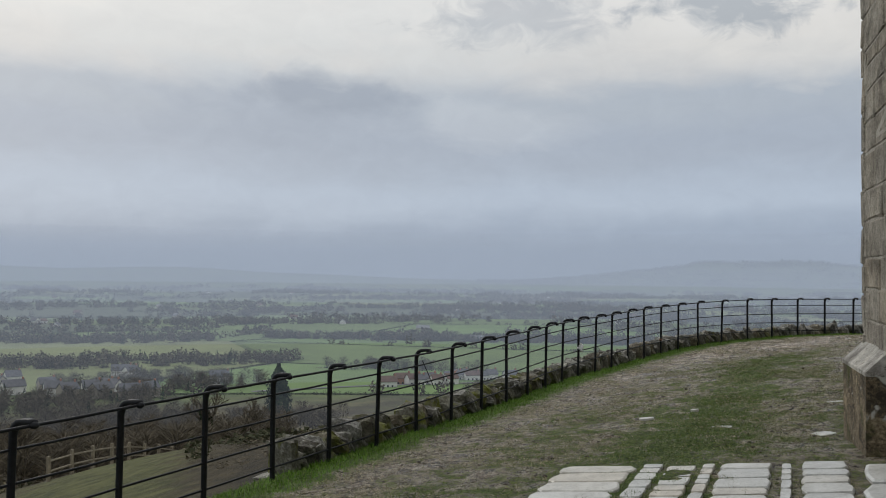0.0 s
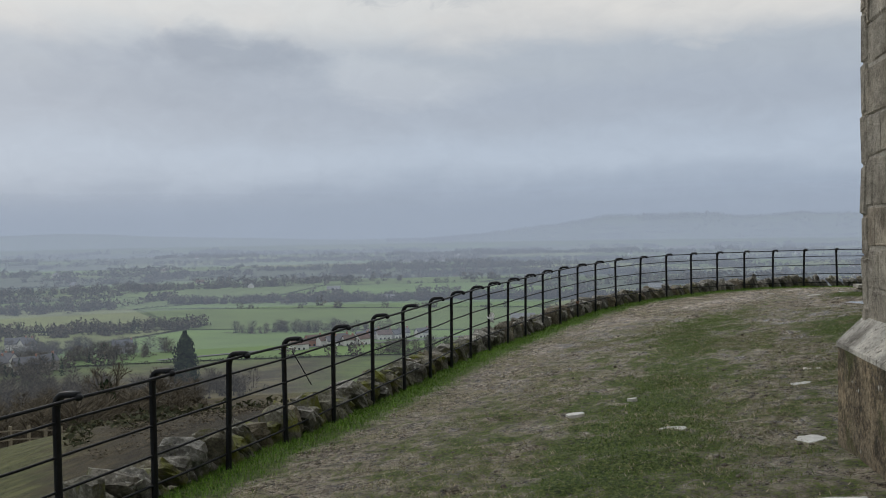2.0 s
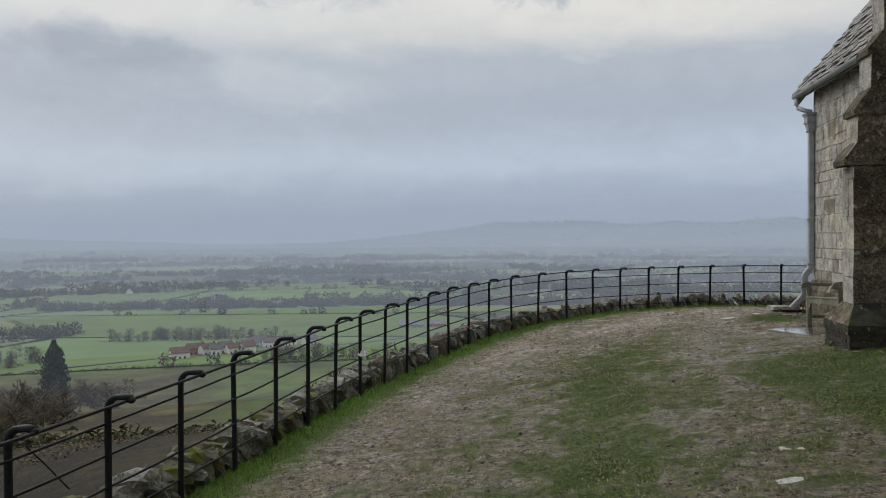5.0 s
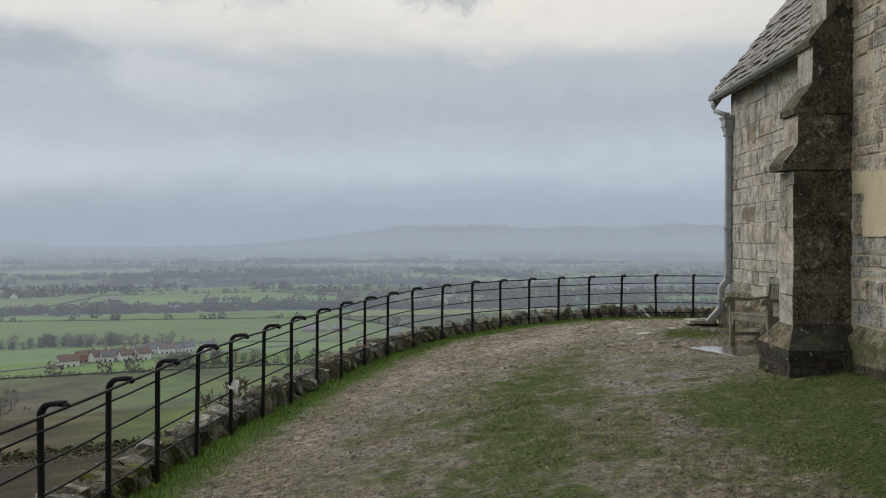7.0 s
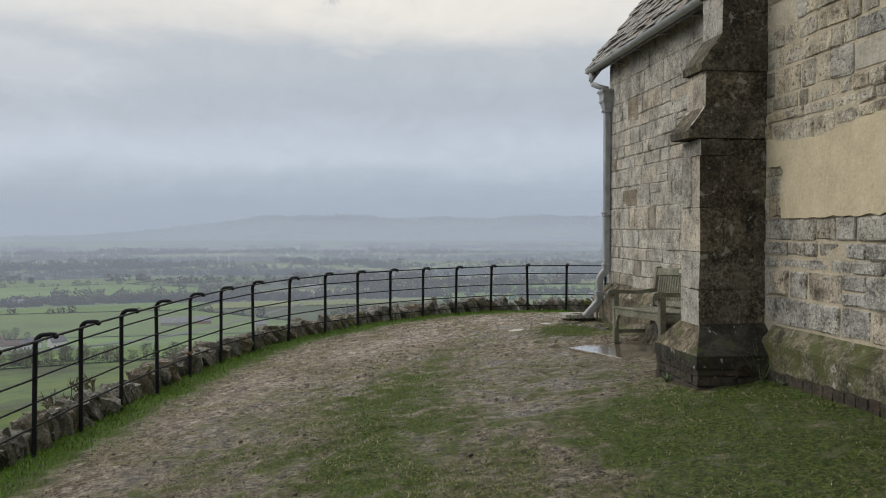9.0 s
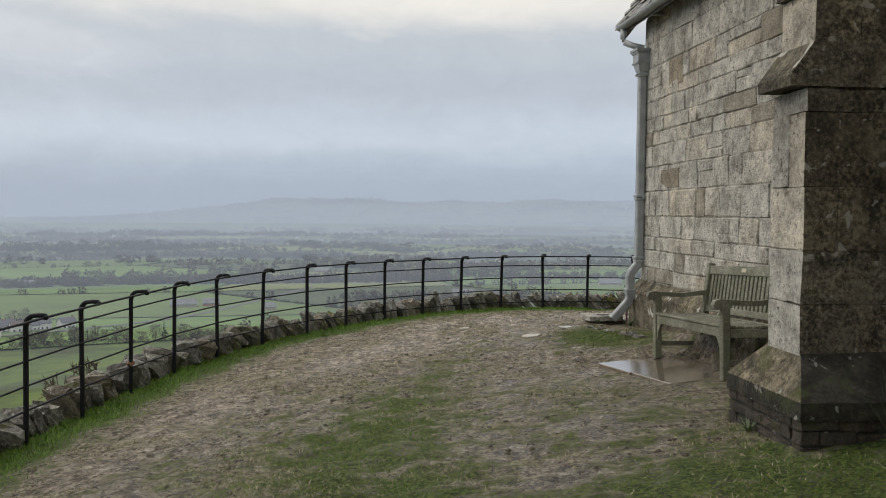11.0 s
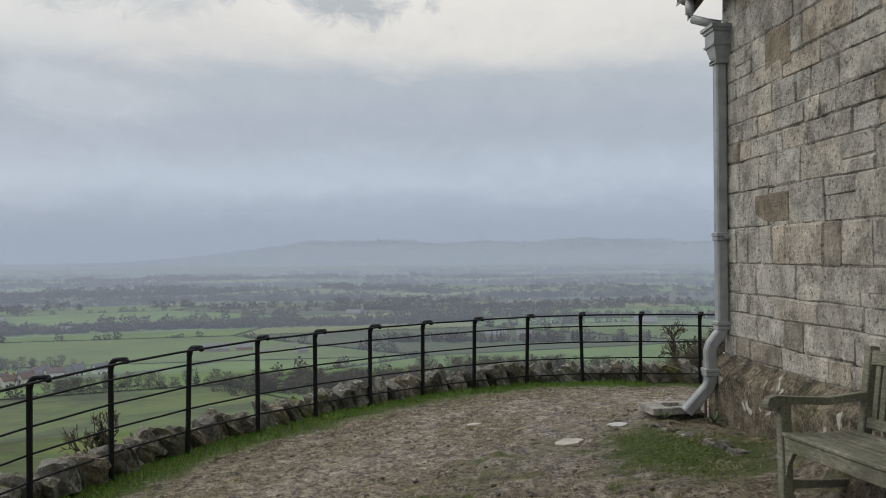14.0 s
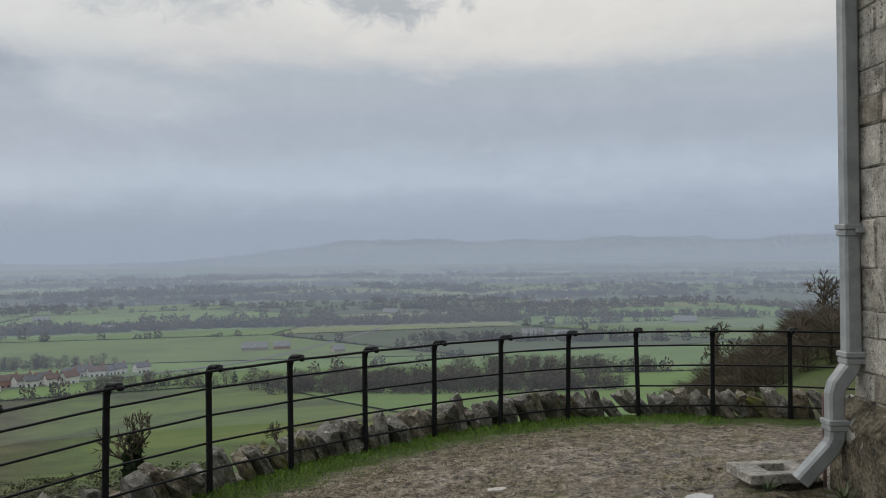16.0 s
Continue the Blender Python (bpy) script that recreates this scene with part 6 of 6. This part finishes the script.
# ---------------------------------------------------------------- grass on the hilltop
def blades(name, n, accept, h_lo, h_hi, lean, wid, mat, label, seed):
    r = np.random.default_rng(seed)
    x, y = r.uniform(-4.0, 4.2, n * 3), r.uniform(3.0, 24.0, n * 3)
    d, s_ = rim_distance(x, y)
    ok = (d > -0.1) & accept(x, y, d, r) & ~((x > 1.0) & (y < 7.4)) & ~((x > CX - 0.14) & (y > 14.4) & (y < CE + 0.1)) & ~((x > 2.63) & (y > 13.6) & (y < 14.56)) & ~((x > NX - 0.11) & (y < 13.8)) & ~((x > 2.75) & (x < 3.5) & (y > 15.45) & (y < 17.35))
    x, y = x[ok][:n], y[ok][:n]
    z = np.empty(len(x))
    # heights from the finished sheet
    ix = np.clip(np.searchsorted(gx, x) - 1, 0, nx - 2)
    iy = np.clip(np.searchsorted(gy, y) - 1, 0, ny - 2)
    fx, fy = (x - gx[ix]) / (gx[ix + 1] - gx[ix]), (y - gy[iy]) / (gy[iy + 1] - gy[iy])
    Z = GZ.reshape(ny, nx)
    z = (Z[iy, ix] * (1 - fx) + Z[iy, ix + 1] * fx) * (1 - fy) + (Z[iy + 1, ix] * (1 - fx) + Z[iy + 1, ix + 1] * fx) * fy
    m = len(x)
    an, h = r.uniform(0, 2 * np.pi, m), r.uniform(h_lo, h_hi, m)
    ln, w = r.uniform(0.2, 1.0, m) * lean, r.uniform(0.6, 1.2, m) * wid
    dx, dy = np.cos(an), np.sin(an)
    base = np.stack([x, y, z - 0.006], -1)
    side = np.stack([-dy * w, dx * w, np.zeros(m)], -1)
    tip = base + np.stack([dx * ln * h, dy * ln * h, h], -1)
    V = np.stack([base - side, base + side, tip], 1).reshape(-1, 3)
    me = bpy.data.meshes.new(name)
    me.vertices.add(len(V))
    me.vertices.foreach_set("co", V.ravel())
    me.loops.add(len(V))
    me.loops.foreach_set("vertex_index", np.arange(len(V), dtype=np.int32))
    me.polygons.add(m)
    me.polygons.foreach_set("loop_start", np.arange(m, dtype=np.int32) * 3)
    me.update(calc_edges=True)
    me.materials.append(mat)
    return tagged(new(name, me), label, "grass", kind="stuff")


def vnoise(x, y, f, seed):
    """Smooth value noise from -1 to 1."""
    u, v = x * f + seed * 17.3, y * f - seed * 9.1
    i, j = np.floor(u), np.floor(v)
    a, b = smooth01(u - i), smooth01(v - j)

    def h(p, q):
        w = np.sin(p * 127.1 + q * 311.7 + seed * 74.7) * 43758.5453
        return (w - np.floor(w)) * 2 - 1

    return (h(i, j) * (1 - a) + h(i + 1, j) * a) * (1 - b) + (h(i, j + 1) * (1 - a) + h(i + 1, j + 1) * a) * b


def patchy(x, y, f, seed):
    return vnoise(x, y, f, seed) + 0.7 * vnoise(x, y, f * 2.7, seed + 3) + 0.5 * vnoise(x, y, f * 6.5, seed + 5)


blades("fence_grass", 240000, lambda x, y, d, r: r.uniform(size=len(x)) < np.exp(-(np.maximum(d - 0.08, 0) / 0.30) ** 2), 0.018, 0.055, 1.2, 0.0034, GRASS, "lush green grass along the foot of the fence", 1)
blades("church_grass", 330000, lambda x, y, d, r: (r.uniform(size=len(x)) < smooth01((turf_amount(x, y, d) - 0.34 + 0.40 * patchy(x, y, 1.3, 1.0)) / 0.8)) & (d > 0.6), 0.010, 0.030, 1.8, 0.0026, OLIVEGRASS, "short green turf beside the church", 2)
blades("trodden_grass", 230000, lambda x, y, d, r: (r.uniform(size=len(x)) < 0.08 + 0.92 * smooth01((0.35 - 0.3 * turf_amount(x, y, d) + 0.55 * patchy(x, y, 1.7, 3.0)) / 0.7)) & (d > 0.5), 0.008, 0.026, 3.2, 0.0038, DRYGRASS, "thin straw and trodden grass in the mud", 3)


# ---------------------------------------------------------------- clods, leaves and weeds
def sheet_z(x, y):
    i, j = int(np.searchsorted(gx, x)) - 1, int(np.searchsorted(gy, y)) - 1
    return float(GZ.reshape(ny, nx)[j:j + 2, i:i + 2].mean())


CLOD = material("wet_mud_clod", plain((0.06, 0.046, 0.03), 0.6, 60, 0.5, 0.6))
rows = []
cr = np.random.default_rng(9)
while len(rows) < 2200:
    x, y = cr.uniform(-3.4, 3.4), cr.uniform(4.0, 23.0)
    d = rim_distance(x, y)[0][0]
    if d < 0.45 or (x > 0.9 and y < 7.6) or (x > 2.5 and 13.4 < y < 17.5) or turf_amount(np.array([x]), np.array([y]), np.array([d]))[0] > 0.6:
        continue
    rows.append((x, y, sheet_z(x, y) - 0.004, cr.uniform(0.012, 0.05), cr.uniform(0.35, 0.8), cr.uniform(0, 6.28), cr.integers(0, 4)))


def lump_proto(seed):
    r = random.Random(seed)
    bm = bmesh.new()
    bmesh.ops.create_icosphere(bm, subdivisions=1, radius=0.5)
    for v in bm.verts:
        v.co *= r.uniform(0.7, 1.25)
    V = np.array([tuple(v.co) for v in bm.verts])
    F = np.array([[v.index for v in f_.verts] for f_ in bm.faces])
    bm.free()
    return V, F


scatter("mud_clods", [lump_proto(k) for k in range(4)], np.array(rows), CLOD, "dark wet mud clods and grit on the trodden path", "mud")


def weed(x, y, height, n, seed, label, mat, spread=(0.25, 0.9), thick=1.0):
    r = random.Random(seed)
    t = thing("weed", label, "weed", (x, y, sheet_z(x, y) - 0.01))
    for k in range(n):
        a, ln, w = r.uniform(0, 2 * math.pi), height * r.uniform(0.5, 1.1), r.uniform(0.003, 0.008) * thick
        out = r.uniform(*spread)
        V, F = [], []
        for j in range(5):
            u = j / 4
            c = Vector((math.cos(a) * out * ln * u, math.sin(a) * out * ln * u, ln * (u - 0.45 * u * u * out)))
            wd = w * math.sin(math.pi * min(0.97, 0.12 + u * 0.88))
            s_ = Vector((-math.sin(a), math.cos(a), 0)) * wd
            V += [c - s_, c + Vector((0, 0, wd * 0.5)), c + s_]
            if j:
                F += [(3 * j - 3, 3 * j - 2, 3 * j + 1, 3 * j), (3 * j - 2, 3 * j - 1, 3 * j + 2, 3 * j + 1)]
        part_mesh("leaf", mesh_of("leaf", V, F, mat), t)
    return t


WEEDLEAF = material("grey_green_leaf", plain((0.10, 0.13, 0.06), 0.6, 30, 0.4, 0.1))
weed(3.14, 13.62, 0.45, 30, 1, "wispy grey-green weed growing in the buttress corner", WEEDLEAF, (0.3, 0.95), 0.25)
weed(3.16, 13.40, 0.10, 30, 2, "low green weed at the foot of the wall", WEEDLEAF, (0.4, 0.95), 0.5)
weed(3.78, 19.75, 0.16, 30, 3, "low green weeds beside the gully", WEEDLEAF)
weed(3.42, 20.0, 0.13, 26, 4, "tuft of green weeds under the gully", WEEDLEAF)
weed(2.62, 14.2, 0.12, 22, 5, "small weeds at the buttress foot", WEEDLEAF)
